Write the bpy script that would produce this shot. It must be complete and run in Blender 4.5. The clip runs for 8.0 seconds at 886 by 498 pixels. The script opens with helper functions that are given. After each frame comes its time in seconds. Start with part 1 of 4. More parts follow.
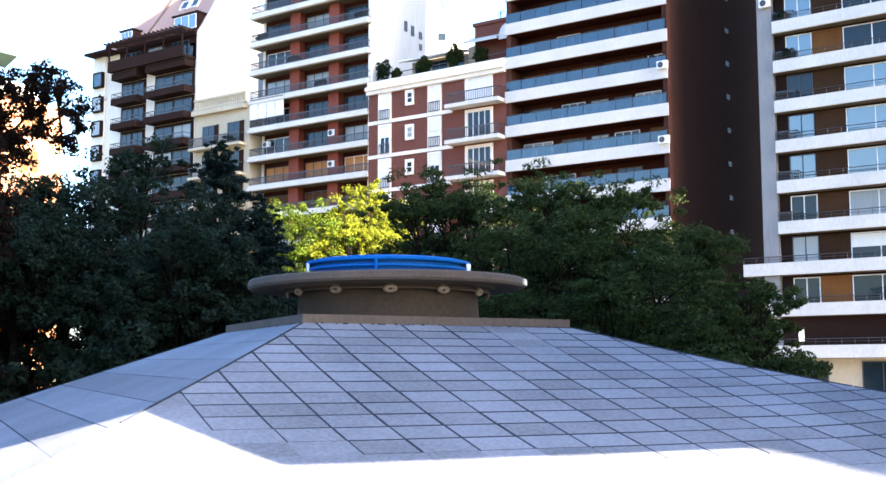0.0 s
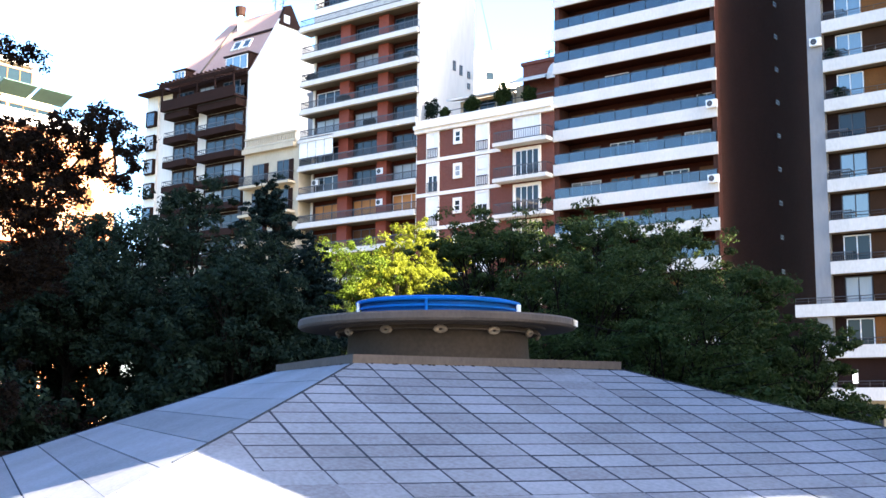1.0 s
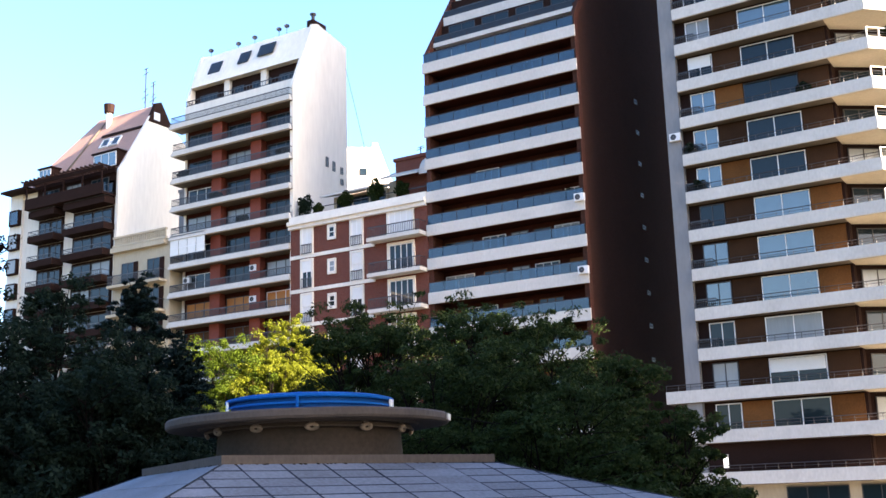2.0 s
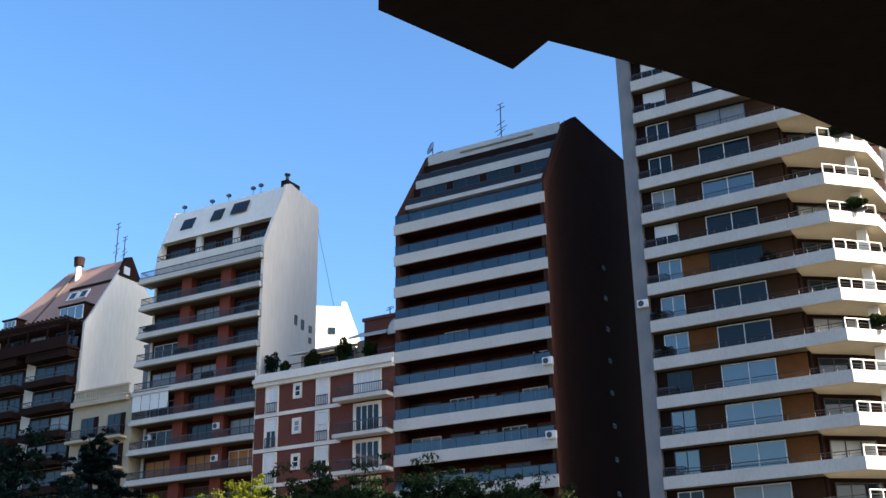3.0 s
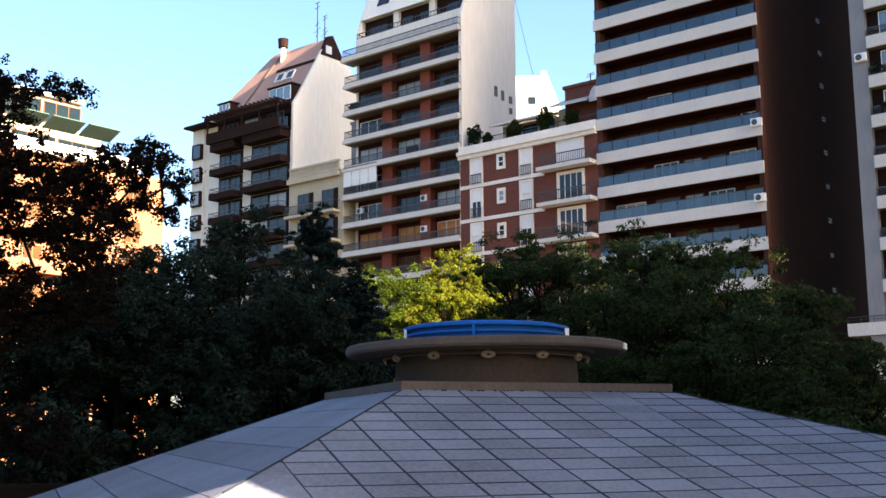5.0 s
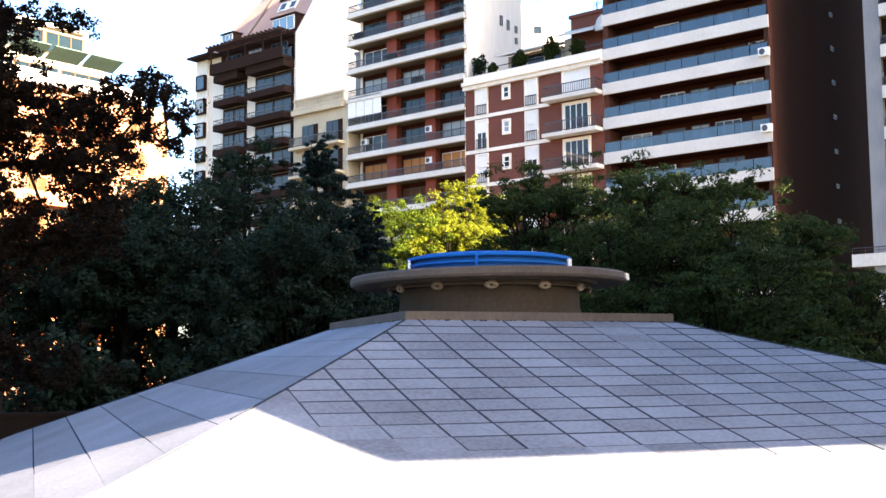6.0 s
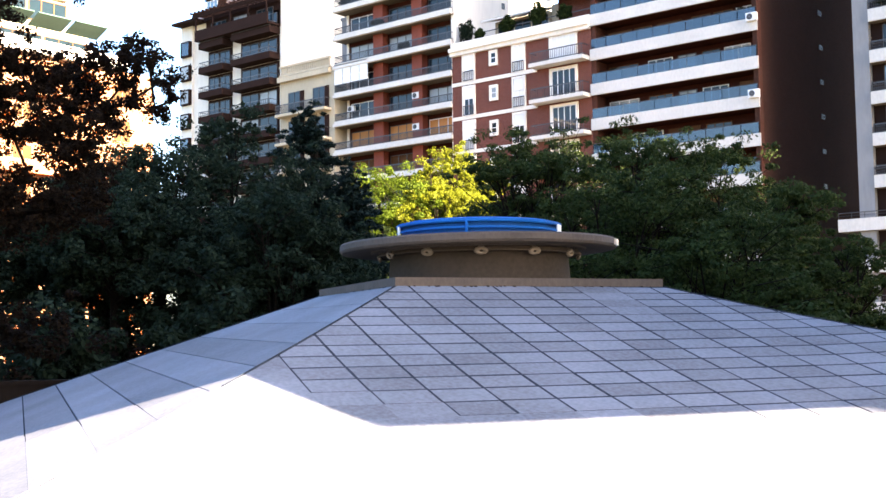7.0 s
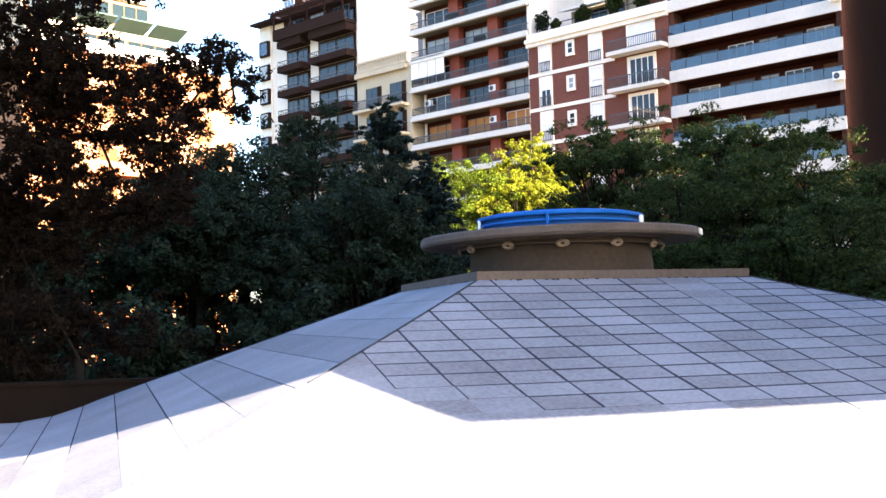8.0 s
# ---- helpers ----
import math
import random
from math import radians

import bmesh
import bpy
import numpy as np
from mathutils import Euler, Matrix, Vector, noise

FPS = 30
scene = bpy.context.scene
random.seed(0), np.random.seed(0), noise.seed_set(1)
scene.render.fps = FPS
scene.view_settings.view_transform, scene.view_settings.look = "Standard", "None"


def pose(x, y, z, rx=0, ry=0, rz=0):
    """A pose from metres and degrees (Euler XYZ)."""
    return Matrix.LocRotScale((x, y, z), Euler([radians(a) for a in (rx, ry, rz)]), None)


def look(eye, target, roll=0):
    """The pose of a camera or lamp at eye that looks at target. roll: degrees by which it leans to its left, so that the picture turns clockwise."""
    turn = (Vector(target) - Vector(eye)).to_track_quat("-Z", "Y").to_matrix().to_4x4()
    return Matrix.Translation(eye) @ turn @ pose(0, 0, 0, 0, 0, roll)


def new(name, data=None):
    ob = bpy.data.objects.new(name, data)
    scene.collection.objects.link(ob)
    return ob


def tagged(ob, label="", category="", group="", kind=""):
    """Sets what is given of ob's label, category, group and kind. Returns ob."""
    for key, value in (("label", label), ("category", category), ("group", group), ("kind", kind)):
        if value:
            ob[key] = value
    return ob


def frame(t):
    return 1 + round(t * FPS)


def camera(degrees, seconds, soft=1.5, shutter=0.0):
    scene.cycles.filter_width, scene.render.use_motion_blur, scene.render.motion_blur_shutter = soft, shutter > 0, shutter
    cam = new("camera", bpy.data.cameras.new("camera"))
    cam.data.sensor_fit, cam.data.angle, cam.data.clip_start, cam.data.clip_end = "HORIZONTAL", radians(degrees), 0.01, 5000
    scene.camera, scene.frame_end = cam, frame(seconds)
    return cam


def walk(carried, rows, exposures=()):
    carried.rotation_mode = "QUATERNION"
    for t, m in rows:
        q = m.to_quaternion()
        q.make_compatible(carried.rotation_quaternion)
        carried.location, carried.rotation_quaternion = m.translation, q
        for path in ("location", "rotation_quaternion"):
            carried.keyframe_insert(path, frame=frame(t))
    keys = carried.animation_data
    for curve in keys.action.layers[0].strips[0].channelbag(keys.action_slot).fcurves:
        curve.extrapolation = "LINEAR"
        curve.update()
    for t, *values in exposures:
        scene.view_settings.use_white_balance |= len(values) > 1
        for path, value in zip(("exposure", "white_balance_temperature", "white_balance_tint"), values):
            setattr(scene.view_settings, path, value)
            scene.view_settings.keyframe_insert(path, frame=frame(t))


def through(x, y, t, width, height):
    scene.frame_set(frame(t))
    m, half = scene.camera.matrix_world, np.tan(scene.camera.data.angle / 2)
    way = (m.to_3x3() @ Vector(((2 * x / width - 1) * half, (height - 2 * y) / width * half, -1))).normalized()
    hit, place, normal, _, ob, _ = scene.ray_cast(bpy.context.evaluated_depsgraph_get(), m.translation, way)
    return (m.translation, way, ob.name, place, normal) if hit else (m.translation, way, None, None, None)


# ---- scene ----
EYE, LENS = 3.2, 42.50
# seconds, shift of the eye in metres, yaw, pitch, roll
ROWS = [
    (0.0, 0.000, 0.000, -0.000, 35.01, 6.23, 0.05),
    (0.5, -0.002, -0.017, 0.023, 34.94, 6.63, 1.33),
    (1.0, -0.048, -0.007, 0.035, 37.40, 8.13, -0.51),
    (1.5, 0.037, -0.000, 0.058, 35.21, 9.78, -0.45),
    (2.0, 0.016, 0.023, 0.030, 31.01, 12.82, 1.71),
    (2.2, -0.019, 0.046, 0.053, 27.30, 15.49, 2.17),
    (3.3, -0.008, 0.003, -0.002, 31.14, 21.31, 0.71),
    (3.5, 0.007, -0.010, -0.001, 33.35, 19.44, 0.61),
    (4.0, 0.003, -0.038, 0.053, 37.63, 15.18, 0.76),
    (4.5, -0.061, -0.016, 0.072, 39.65, 12.30, 0.47),
    (5.0, -0.080, 0.019, 0.031, 39.70, 9.43, 0.35),
    (5.2, 0.003, -0.004, -0.001, 40.45, 9.21, -0.36),
    (6.3, -0.008, -0.033, 0.026, 39.92, 5.29, 0.50),
    (6.5, 0.009, 0.017, 0.030, 40.17, 5.38, 0.39),
    (7.0, -0.039, -0.044, 0.008, 39.36, 4.31, 0.67),
    (7.5, -0.030, -0.003, 0.034, 40.88, 3.58, 0.92),
    (8.0, -0.072, -0.026, 0.025, 43.39, 4.03, 1.52),
]
cam = camera(LENS, 8.0, soft=1.5)


def stance(x, y, z, yaw, pitch, roll):
    return pose(x, y, EYE + z, 0, 0, yaw) @ pose(0, 0, 0, 90 + pitch) @ pose(0, 0, 0, 0, 0, -roll)


EXPOSURES = [(0.0, 4.00, 6450, 13), (0.5, 3.95, 6450, 13), (1.0, 3.95, 6450, 13), (1.5, 3.76, 6500, 14), (2.0, 3.32, 6800, 17), (2.2, 3.08, 6700, 15),
             (2.8, 2.40, 6400, 11), (3.3, 1.98, 5750, 8), (3.5, 1.93, 5750, 8), (4.0, 2.08, 6000, 9), (4.5, 2.45, 7050, 14), (5.0, 2.86, 7300, 17),
             (5.2, 2.92, 7300, 17), (5.8, 3.54, 7300, 16), (6.3, 3.93, 7300, 17), (6.5, 3.98, 7300, 17), (8.0, 3.98, 7300, 17)]
walk(cam, [(t, stance(*row)) for t, *row in ROWS], EXPOSURES)

# ---- sky and sun: low sun from the side street, towards +x ----
SUN_EL, SUN_TURN = 25.0, 5.0
world = bpy.data.worlds.new("sky")
scene.world = world
world.use_nodes = True
wt = world.node_tree
sky = wt.nodes.new("ShaderNodeTexSky")
sky.sky_type, sky.sun_disc = "NISHITA", False
sky.sun_elevation, sky.sun_rotation = radians(SUN_EL), radians(90 - SUN_TURN)
sky.air_density, sky.dust_density, sky.ozone_density = 1.0, 3.0, 3.0
wt.nodes["Background"].inputs["Strength"].default_value = 0.075
deep = wt.nodes.new("ShaderNodeHueSaturation")
deep.inputs["Saturation"].default_value = 1.17
wt.links.new(sky.outputs[0], deep.inputs["Color"]), wt.links.new(deep.outputs[0], wt.nodes["Background"].inputs["Color"])
sun = new("sun", bpy.data.lights.new("sun", "SUN"))
sun.data.energy, sun.data.angle, sun.data.color = 5.0, radians(0.35), (1.0, 0.85, 0.66)
sun.matrix_world = look((60 * math.cos(radians(SUN_TURN)), 60 * math.sin(radians(SUN_TURN)), 60 * math.tan(radians(SUN_EL))), (0, 0, 0))


# ---- materials ----
def material(name, colour, rough=0.7, metal=0.0, vary=0.12, scale=3.0, fine=40.0, bump=0.0, pieces=0.0, islands=0.0, tight=0.0, streak=0.0, spec=0.5, through=0.0, ior=1.5):
    """Colour with wear at two scales, a fine relief and, for pieces, a shade of their own."""
    m = bpy.data.materials.new(name)
    m.use_nodes = True
    nt = m.node_tree
    bsdf = nt.nodes["Principled BSDF"]
    bsdf.inputs["Roughness"].default_value, bsdf.inputs["Metallic"].default_value = rough, metal
    bsdf.inputs["Specular IOR Level"].default_value = spec
    bsdf.inputs["IOR"].default_value = ior
    coord = nt.nodes.new("ShaderNodeTexCoord")
    source = coord.outputs["Object"]
    if streak:
        mapping = nt.nodes.new("ShaderNodeMapping")
        mapping.inputs["Scale"].default_value = (1, 1, streak)
        nt.links.new(source, mapping.inputs[0])
        source = mapping.outputs[0]
    big, small = nt.nodes.new("ShaderNodeTexNoise"), nt.nodes.new("ShaderNodeTexNoise")
    for tex, sc, det in ((big, scale, 4), (small, fine, 3)):
        tex.inputs["Scale"].default_value, tex.inputs["Detail"].default_value = sc, det
        nt.links.new(source, tex.inputs["Vector"])
    add = nt.nodes.new("ShaderNodeMath")
    add.operation = "ADD"
    nt.links.new(big.outputs["Fac"], add.inputs[0]), nt.links.new(small.outputs["Fac"], add.inputs[1])
    total = add.outputs[0]
    lo, hi = 0.6 + tight, 1.4 - tight
    if pieces or islands:
        info = nt.nodes.new("ShaderNodeObjectInfo" if pieces else "ShaderNodeNewGeometry")
        mul = nt.nodes.new("ShaderNodeMath")
        mul.operation = "MULTIPLY_ADD"
        nt.links.new(info.outputs["Random" if pieces else "Random Per Island"], mul.inputs[0])
        mul.inputs[1].default_value = pieces or islands
        nt.links.new(total, mul.inputs[2])
        total, hi = mul.outputs[0], hi + (pieces or islands)
    ramp = nt.nodes.new("ShaderNodeMapRange")
    ramp.inputs["From Min"].default_value, ramp.inputs["From Max"].default_value = lo, hi
    ramp.inputs["To Min"].default_value, ramp.inputs["To Max"].default_value = 1 - vary, 1 + vary
    nt.links.new(total, ramp.inputs["Value"])
    mix = nt.nodes.new("ShaderNodeVectorMath")
    mix.operation = "SCALE"
    mix.inputs[0].default_value = colour
    nt.links.new(ramp.outputs[0], mix.inputs["Scale"])
    nt.links.new(mix.outputs[0], bsdf.inputs["Base Color"])
    if bump:
        b = nt.nodes.new("ShaderNodeBump")
        b.inputs["Strength"].default_value, b.inputs["Distance"].default_value = bump, 0.01
        nt.links.new(small.outputs["Fac"], b.inputs["Height"]), nt.links.new(b.outputs[0], bsdf.inputs["Normal"])
    if through:
        bsdf.inputs["Transmission Weight"].default_value = 0.0
        leaf = nt.nodes.new("ShaderNodeBsdfTranslucent")
        nt.links.new(mix.outputs[0], leaf.inputs["Color"])
        both = nt.nodes.new("ShaderNodeMixShader")
        both.inputs[0].default_value = through
        nt.links.new(bsdf.outputs[0], both.inputs[1]), nt.links.new(leaf.outputs[0], both.inputs[2])
        nt.links.new(both.outputs[0], nt.nodes["Material Output"].inputs["Surface"])
    return m


def brickwork(name, colour, mortar):
    m = material(name, colour, 0.9, vary=0.22, scale=0.5, fine=6, bump=0.2, spec=0.04)
    nt = m.node_tree
    coord, sep, comb = nt.nodes["Texture Coordinate"], nt.nodes.new("ShaderNodeSeparateXYZ"), nt.nodes.new("ShaderNodeCombineXYZ")
    add = nt.nodes.new("ShaderNodeMath")
    tex = nt.nodes.new("ShaderNodeTexBrick")
    nt.links.new(coord.outputs["Object"], sep.inputs[0])
    nt.links.new(sep.outputs["X"], add.inputs[0]), nt.links.new(sep.outputs["Y"], add.inputs[1])
    nt.links.new(add.outputs[0], comb.inputs["X"]), nt.links.new(sep.outputs["Z"], comb.inputs["Y"])
    nt.links.new(comb.outputs[0], tex.inputs["Vector"])
    bsdf = nt.nodes["Principled BSDF"]
    link = bsdf.inputs["Base Color"].links[0].from_socket
    tex.inputs["Scale"].default_value, tex.inputs["Mortar Size"].default_value = 1.0, 0.012
    tex.inputs["Brick Width"].default_value, tex.inputs["Row Height"].default_value = 0.26, 0.075
    tex.inputs["Mortar"].default_value = (*mortar, 1)
    dark = nt.nodes.new("ShaderNodeVectorMath")
    dark.operation = "SCALE"
    dark.inputs["Scale"].default_value = 0.75
    nt.links.new(link, tex.inputs["Color1"]), nt.links.new(link, dark.inputs[0]), nt.links.new(dark.outputs[0], tex.inputs["Color2"])
    nt.links.new(tex.outputs["Color"], bsdf.inputs["Base Color"])
    return m


WHITE = material("white_paint", (0.7, 0.66, 0.585), 0.75, vary=0.1, scale=0.3, fine=3, streak=0.2)
FASCIA = material("stained_white_concrete", (0.52, 0.5, 0.465), 0.75, vary=0.14, scale=0.4, fine=6, streak=0.5)
CREAM = material("cream_render", (0.42, 0.36, 0.26), 0.8, vary=0.12, scale=0.4, fine=5, streak=0.3)
BRICK = brickwork("red_brick", (0.15, 0.046, 0.034), (0.15, 0.08, 0.065))
ORANGE_BRICK = brickwork("orange_brick", (0.17, 0.034, 0.0055), (0.4, 0.3, 0.2))
RED_WALL = material("red_render", (0.19, 0.038, 0.02), 0.8, vary=0.15, scale=0.5, fine=6)
BROWN_WALL = brickwork("dark_brown_brick", (0.055, 0.0225, 0.0155), (0.05, 0.028, 0.022))
GREY_WALL = material("grey_render", (0.2, 0.204, 0.213), 0.85, vary=0.12, scale=0.3, fine=5, streak=0.3)
DARK_BROWN = material("dark_brown_panel", (0.022, 0.012, 0.01), 0.8, vary=0.2, scale=0.7, fine=8, spec=0.04)
TRIM_BRICK = brickwork("dull_red_brick", (0.075, 0.024, 0.017), (0.08, 0.045, 0.035))
WOOD = material("varnished_shutter", (0.1, 0.044, 0.017), 0.6, vary=0.6, scale=0.9, fine=20, pieces=1.2, spec=0.1)
VARNISH = material("orange_wood_panel", (0.13, 0.055, 0.018), 0.7, vary=0.5, scale=0.7, fine=14, pieces=0.6, spec=0.06)
PANEL = material("brown_wood_panel", (0.042, 0.021, 0.011), 0.7, vary=0.5, scale=0.9, fine=20, pieces=0.9, spec=0.06)
SHUTTER = material("orange_shutter", (0.38, 0.15, 0.03), 0.6, vary=0.5, scale=0.7, fine=14, pieces=0.6)
ROOF_PINK = material("faded_roof_shingle", (0.31, 0.19, 0.155), 0.8, vary=0.15, scale=0.5, fine=8)
METAL = material("dark_painted_metal", (0.03, 0.03, 0.034), 0.45, vary=0.1)
ALU = material("white_frame", (0.7, 0.7, 0.7), 0.4, vary=0.05)
GREY_METAL = material("grey_metal", (0.35, 0.36, 0.37), 0.4, metal=0.7, vary=0.15)
GLASS = material("window_glass", (0.01, 0.02, 0.028), 0.03, vary=0.1, ior=1.5, spec=0.32)
# brighter copy of the glass: sky reflection put into a bluer base colour
SKY_GLASS = material("sky_reflection_glass", (0.04, 0.075, 0.095), 0.03, vary=0.4, scale=0.8, ior=2.2, pieces=0.8)
CURTAIN = material("curtained_window", (0.24, 0.26, 0.27), 0.25, vary=0.2, scale=1.2, fine=9, streak=0.1, pieces=0.9)
BLUE_GLASS = material("blue_tinted_glass", (0.012, 0.04, 0.075), 0.05, vary=0.5, scale=0.6, ior=1.9, pieces=0.9)
SMOKE_GLASS = material("smoked_glass", (0.015, 0.016, 0.018), 0.08, vary=0.15, spec=0.35)


def see_through(m, share, tint):
    """Lets a share of the light straight through a pane."""
    nt = m.node_tree
    clear, both = nt.nodes.new("ShaderNodeBsdfTransparent"), nt.nodes.new("ShaderNodeMixShader")
    clear.inputs["Color"].default_value = (*tint, 1)
    both.inputs[0].default_value = share
    nt.links.new(nt.nodes["Principled BSDF"].outputs[0], both.inputs[1]), nt.links.new(clear.outputs[0], both.inputs[2])
    nt.links.new(both.outputs[0], nt.nodes["Material Output"].inputs["Surface"])


see_through(BLUE_GLASS, 0.42, (0.5, 0.72, 0.85))
BLIND = material("rolling_blind", (0.68, 0.68, 0.66), 0.6, vary=0.08, pieces=0.4)
# soffit brown darkened for the shade under slabs; also a stained valley
SOFFIT = material("shaded_stained_soffit", (0.09, 0.07, 0.05), 0.85, vary=0.15, scale=0.6)
TILE = material("cement_tile", (0.1, 0.111, 0.138), 0.75, vary=0.45, scale=0.8, fine=22, bump=0.35, pieces=0.4, tight=0.17)
TILE_REST = material("cement_tile_field", (0.1, 0.111, 0.138), 0.75, vary=0.45, scale=0.8, fine=22, bump=0.35, islands=0.4, tight=0.17)
JOINT = material("dark_joint", (0.027, 0.033, 0.045), 0.95, vary=0.3, spec=0.0)
CONCRETE = material("weathered_concrete", (0.046, 0.036, 0.031), 0.85, vary=0.35, scale=2.2, fine=24, bump=0.5, streak=0.5)
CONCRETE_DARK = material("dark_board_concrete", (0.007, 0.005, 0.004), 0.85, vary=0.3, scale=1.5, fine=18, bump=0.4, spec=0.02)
BLUE = material("blue_painted_steel", (0.0, 0.08, 0.31), 0.65, vary=0.15, scale=2, spec=0.08)
BLUE_PANEL = material("blue_sheet", (0.001, 0.05, 0.2), 0.6, vary=0.25, scale=2, spec=0.08)
EARTH = material("park_soil", (0.06, 0.06, 0.03), 0.95, vary=0.4, scale=0.25, fine=4, bump=0.5)
ASPHALT = material("asphalt", (0.05, 0.05, 0.052), 0.9, vary=0.2, scale=0.5, fine=20)
PAVING = material("paving", (0.2, 0.19, 0.18), 0.85, vary=0.2, scale=1.0, fine=15)
BARK = material("bark", (0.009, 0.0075, 0.006), 0.9, vary=0.3, scale=4, fine=20, bump=0.6, spec=0.05)
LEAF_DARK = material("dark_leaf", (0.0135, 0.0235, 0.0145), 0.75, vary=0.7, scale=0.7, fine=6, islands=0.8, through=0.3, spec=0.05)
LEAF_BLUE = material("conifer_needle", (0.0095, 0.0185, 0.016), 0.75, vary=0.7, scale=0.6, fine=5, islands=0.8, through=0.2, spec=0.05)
LEAF_MID = material("green_leaf", (0.024, 0.038, 0.0115), 0.75, vary=0.7, scale=0.6, fine=5, islands=0.8, through=0.35, spec=0.05)
LEAF_YELLOW = material("yellow_green_leaf", (0.135, 0.155, 0.012), 0.5, vary=0.5, scale=0.6, fine=5, islands=0.7, through=0.45, spec=0.1)
# greener, darker leaf: the part-shade left of the yellow trees, put into colour
LEAF_LIME_SHADED = material("part_shaded_leaf", (0.055, 0.085, 0.007), 0.6, vary=0.6, scale=0.6, fine=5, islands=0.7, through=0.4, spec=0.08)
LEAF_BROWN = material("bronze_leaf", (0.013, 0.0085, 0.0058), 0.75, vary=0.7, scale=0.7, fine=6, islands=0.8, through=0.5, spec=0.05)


# ---- mesh helpers ----
class Solid:
    """Vertices and faces gathered for one mesh."""

    def __init__(self):
        self.v, self.f = [], []

    def prism(self, bottom, top):
        """A closed solid between two rings of the same length, counter-clockwise from above."""
        k, n = len(self.v), len(bottom)
        self.v += [tuple(p) for p in bottom] + [tuple(p) for p in top]
        self.f += [tuple(range(k + n - 1, k - 1, -1)), tuple(range(k + n, k + 2 * n))]
        self.f += [(k + i, k + (i + 1) % n, k + n + (i + 1) % n, k + n + i) for i in range(n)]
        return self

    def box(self, x0, x1, y0, y1, z0, z1):
        ring = [(x0, y0), (x1, y0), (x1, y1), (x0, y1)]
        return self.prism([(x, y, z0) for x, y in ring], [(x, y, z1) for x, y in ring])

    def lattice(self, xs, zs, y0, y1, mask=None):
        """Bars that cross: the cells of odd number both ways stay open."""
        nx, nz = len(xs), len(zs)
        ids = {}

        def at(i, j, k):
            if (i, j, k) not in ids:
                ids[i, j, k] = len(self.v)
                self.v.append((xs[i], (y0, y1)[k], zs[j]))
            return ids[i, j, k]

        def full(i, j):
            return 0 <= i < nx - 1 and 0 <= j < nz - 1 and (i % 2 == 0 or j % 2 == 0)
        for i in range(nx - 1):
            for j in range(nz - 1):
                if not full(i, j):
                    continue
                self.f.append((at(i, j, 0), at(i + 1, j, 0), at(i + 1, j + 1, 0), at(i, j + 1, 0)))
                self.f.append((at(i, j, 1), at(i, j + 1, 1), at(i + 1, j + 1, 1), at(i + 1, j, 1)))
                for di, dj, a, b in ((-1, 0, (i, j + 1), (i, j)), (1, 0, (i + 1, j), (i + 1, j + 1)), (0, -1, (i, j), (i + 1, j)), (0, 1, (i + 1, j + 1), (i, j + 1))):
                    if not full(i + di, j + dj):
                        self.f.append((at(*a, 0), at(*a, 1), at(*b, 1), at(*b, 0)))
        return self

    def slab(self, ring, z0, z1):
        return self.prism([(x, y, z0) for x, y in ring], [(x, y, z1) for x, y in ring])

    def side(self, profile, x0, x1):
        """A profile of (y, z), counter-clockwise seen from +x, drawn from x0 to x1."""
        k, n = len(self.v), len(profile)
        self.v += [(x0, y, z) for y, z in profile] + [(x1, y, z) for y, z in profile]
        self.f += [tuple(range(k + n - 1, k - 1, -1)), tuple(range(k + n, k + 2 * n))]
        self.f += [(k + i, k + (i + 1) % n, k + n + (i + 1) % n, k + n + i) for i in range(n)]
        return self

    def tube(self, a, b, r0, r1=None, sides=8):
        a, b = Vector(a), Vector(b)
        q = (b - a).to_track_quat("Z", "Y")
        r1 = r0 if r1 is None else r1
        ring = [q @ Vector((math.cos(2 * math.pi * i / sides), math.sin(2 * math.pi * i / sides), 0)) for i in range(sides)]
        return self.prism([a + r0 * p for p in ring], [b + r1 * p for p in ring])

    def lathe(self, profile, centre, sides=72, start=0.0, end=2 * math.pi):
        """A closed profile of (radius, z) turned round the vertical through centre."""
        k, n = len(self.v), len(profile)
        for i in range(sides):
            a = start + (end - start) * i / sides
            self.v += [(centre[0] + r * math.cos(a), centre[1] + r * math.sin(a), centre[2] + z) for r, z in profile]
        for i in range(sides):
            for j in range(n):
                a, b = k + i * n, k + (i + 1) % sides * n
                self.f.append((a + j, b + j, b + (j + 1) % n, a + (j + 1) % n))
        return self

    def mesh(self, name, mat, smooth=False):
        me = bpy.data.meshes.new(name)
        me.from_pydata(self.v, [], self.f)
        me.materials.append(mat)
        if smooth:
            me.polygons.foreach_set("use_smooth", [True] * len(me.polygons))
        return me


def part(name, solid, mat, parent=None, label="", smooth=False):
    ob = new(name, solid.mesh(name, mat, smooth))
    ob.parent = parent
    return tagged(ob, label)


def thing(name, label, category, group="", kind=""):
    return tagged(new(name), label, category, group, kind)


GLOW = material("lit_diffuser", (0.8, 0.8, 0.8), 0.5, vary=0.05)
GLOW.node_tree.nodes["Principled BSDF"].inputs["Emission Color"].default_value = (1.0, 0.97, 0.9, 1)
GLOW.node_tree.nodes["Principled BSDF"].inputs["Emission Strength"].default_value = 0.25
PRECAST = material("drum_concrete", (0.032, 0.025, 0.021), 0.9, vary=0.3, scale=1.5, fine=18, bump=0.4, spec=0.2)
LAMP = material("pale_lamp_casing", (0.17, 0.14, 0.115), 0.6, vary=0.15)
# balcony backs and soffits: the recess shade is put into this colour
RECESS_SHADE = material("shaded_balcony_wall", (0.04, 0.013, 0.009), 0.9, vary=0.25, scale=0.6, fine=6, spec=0.02)


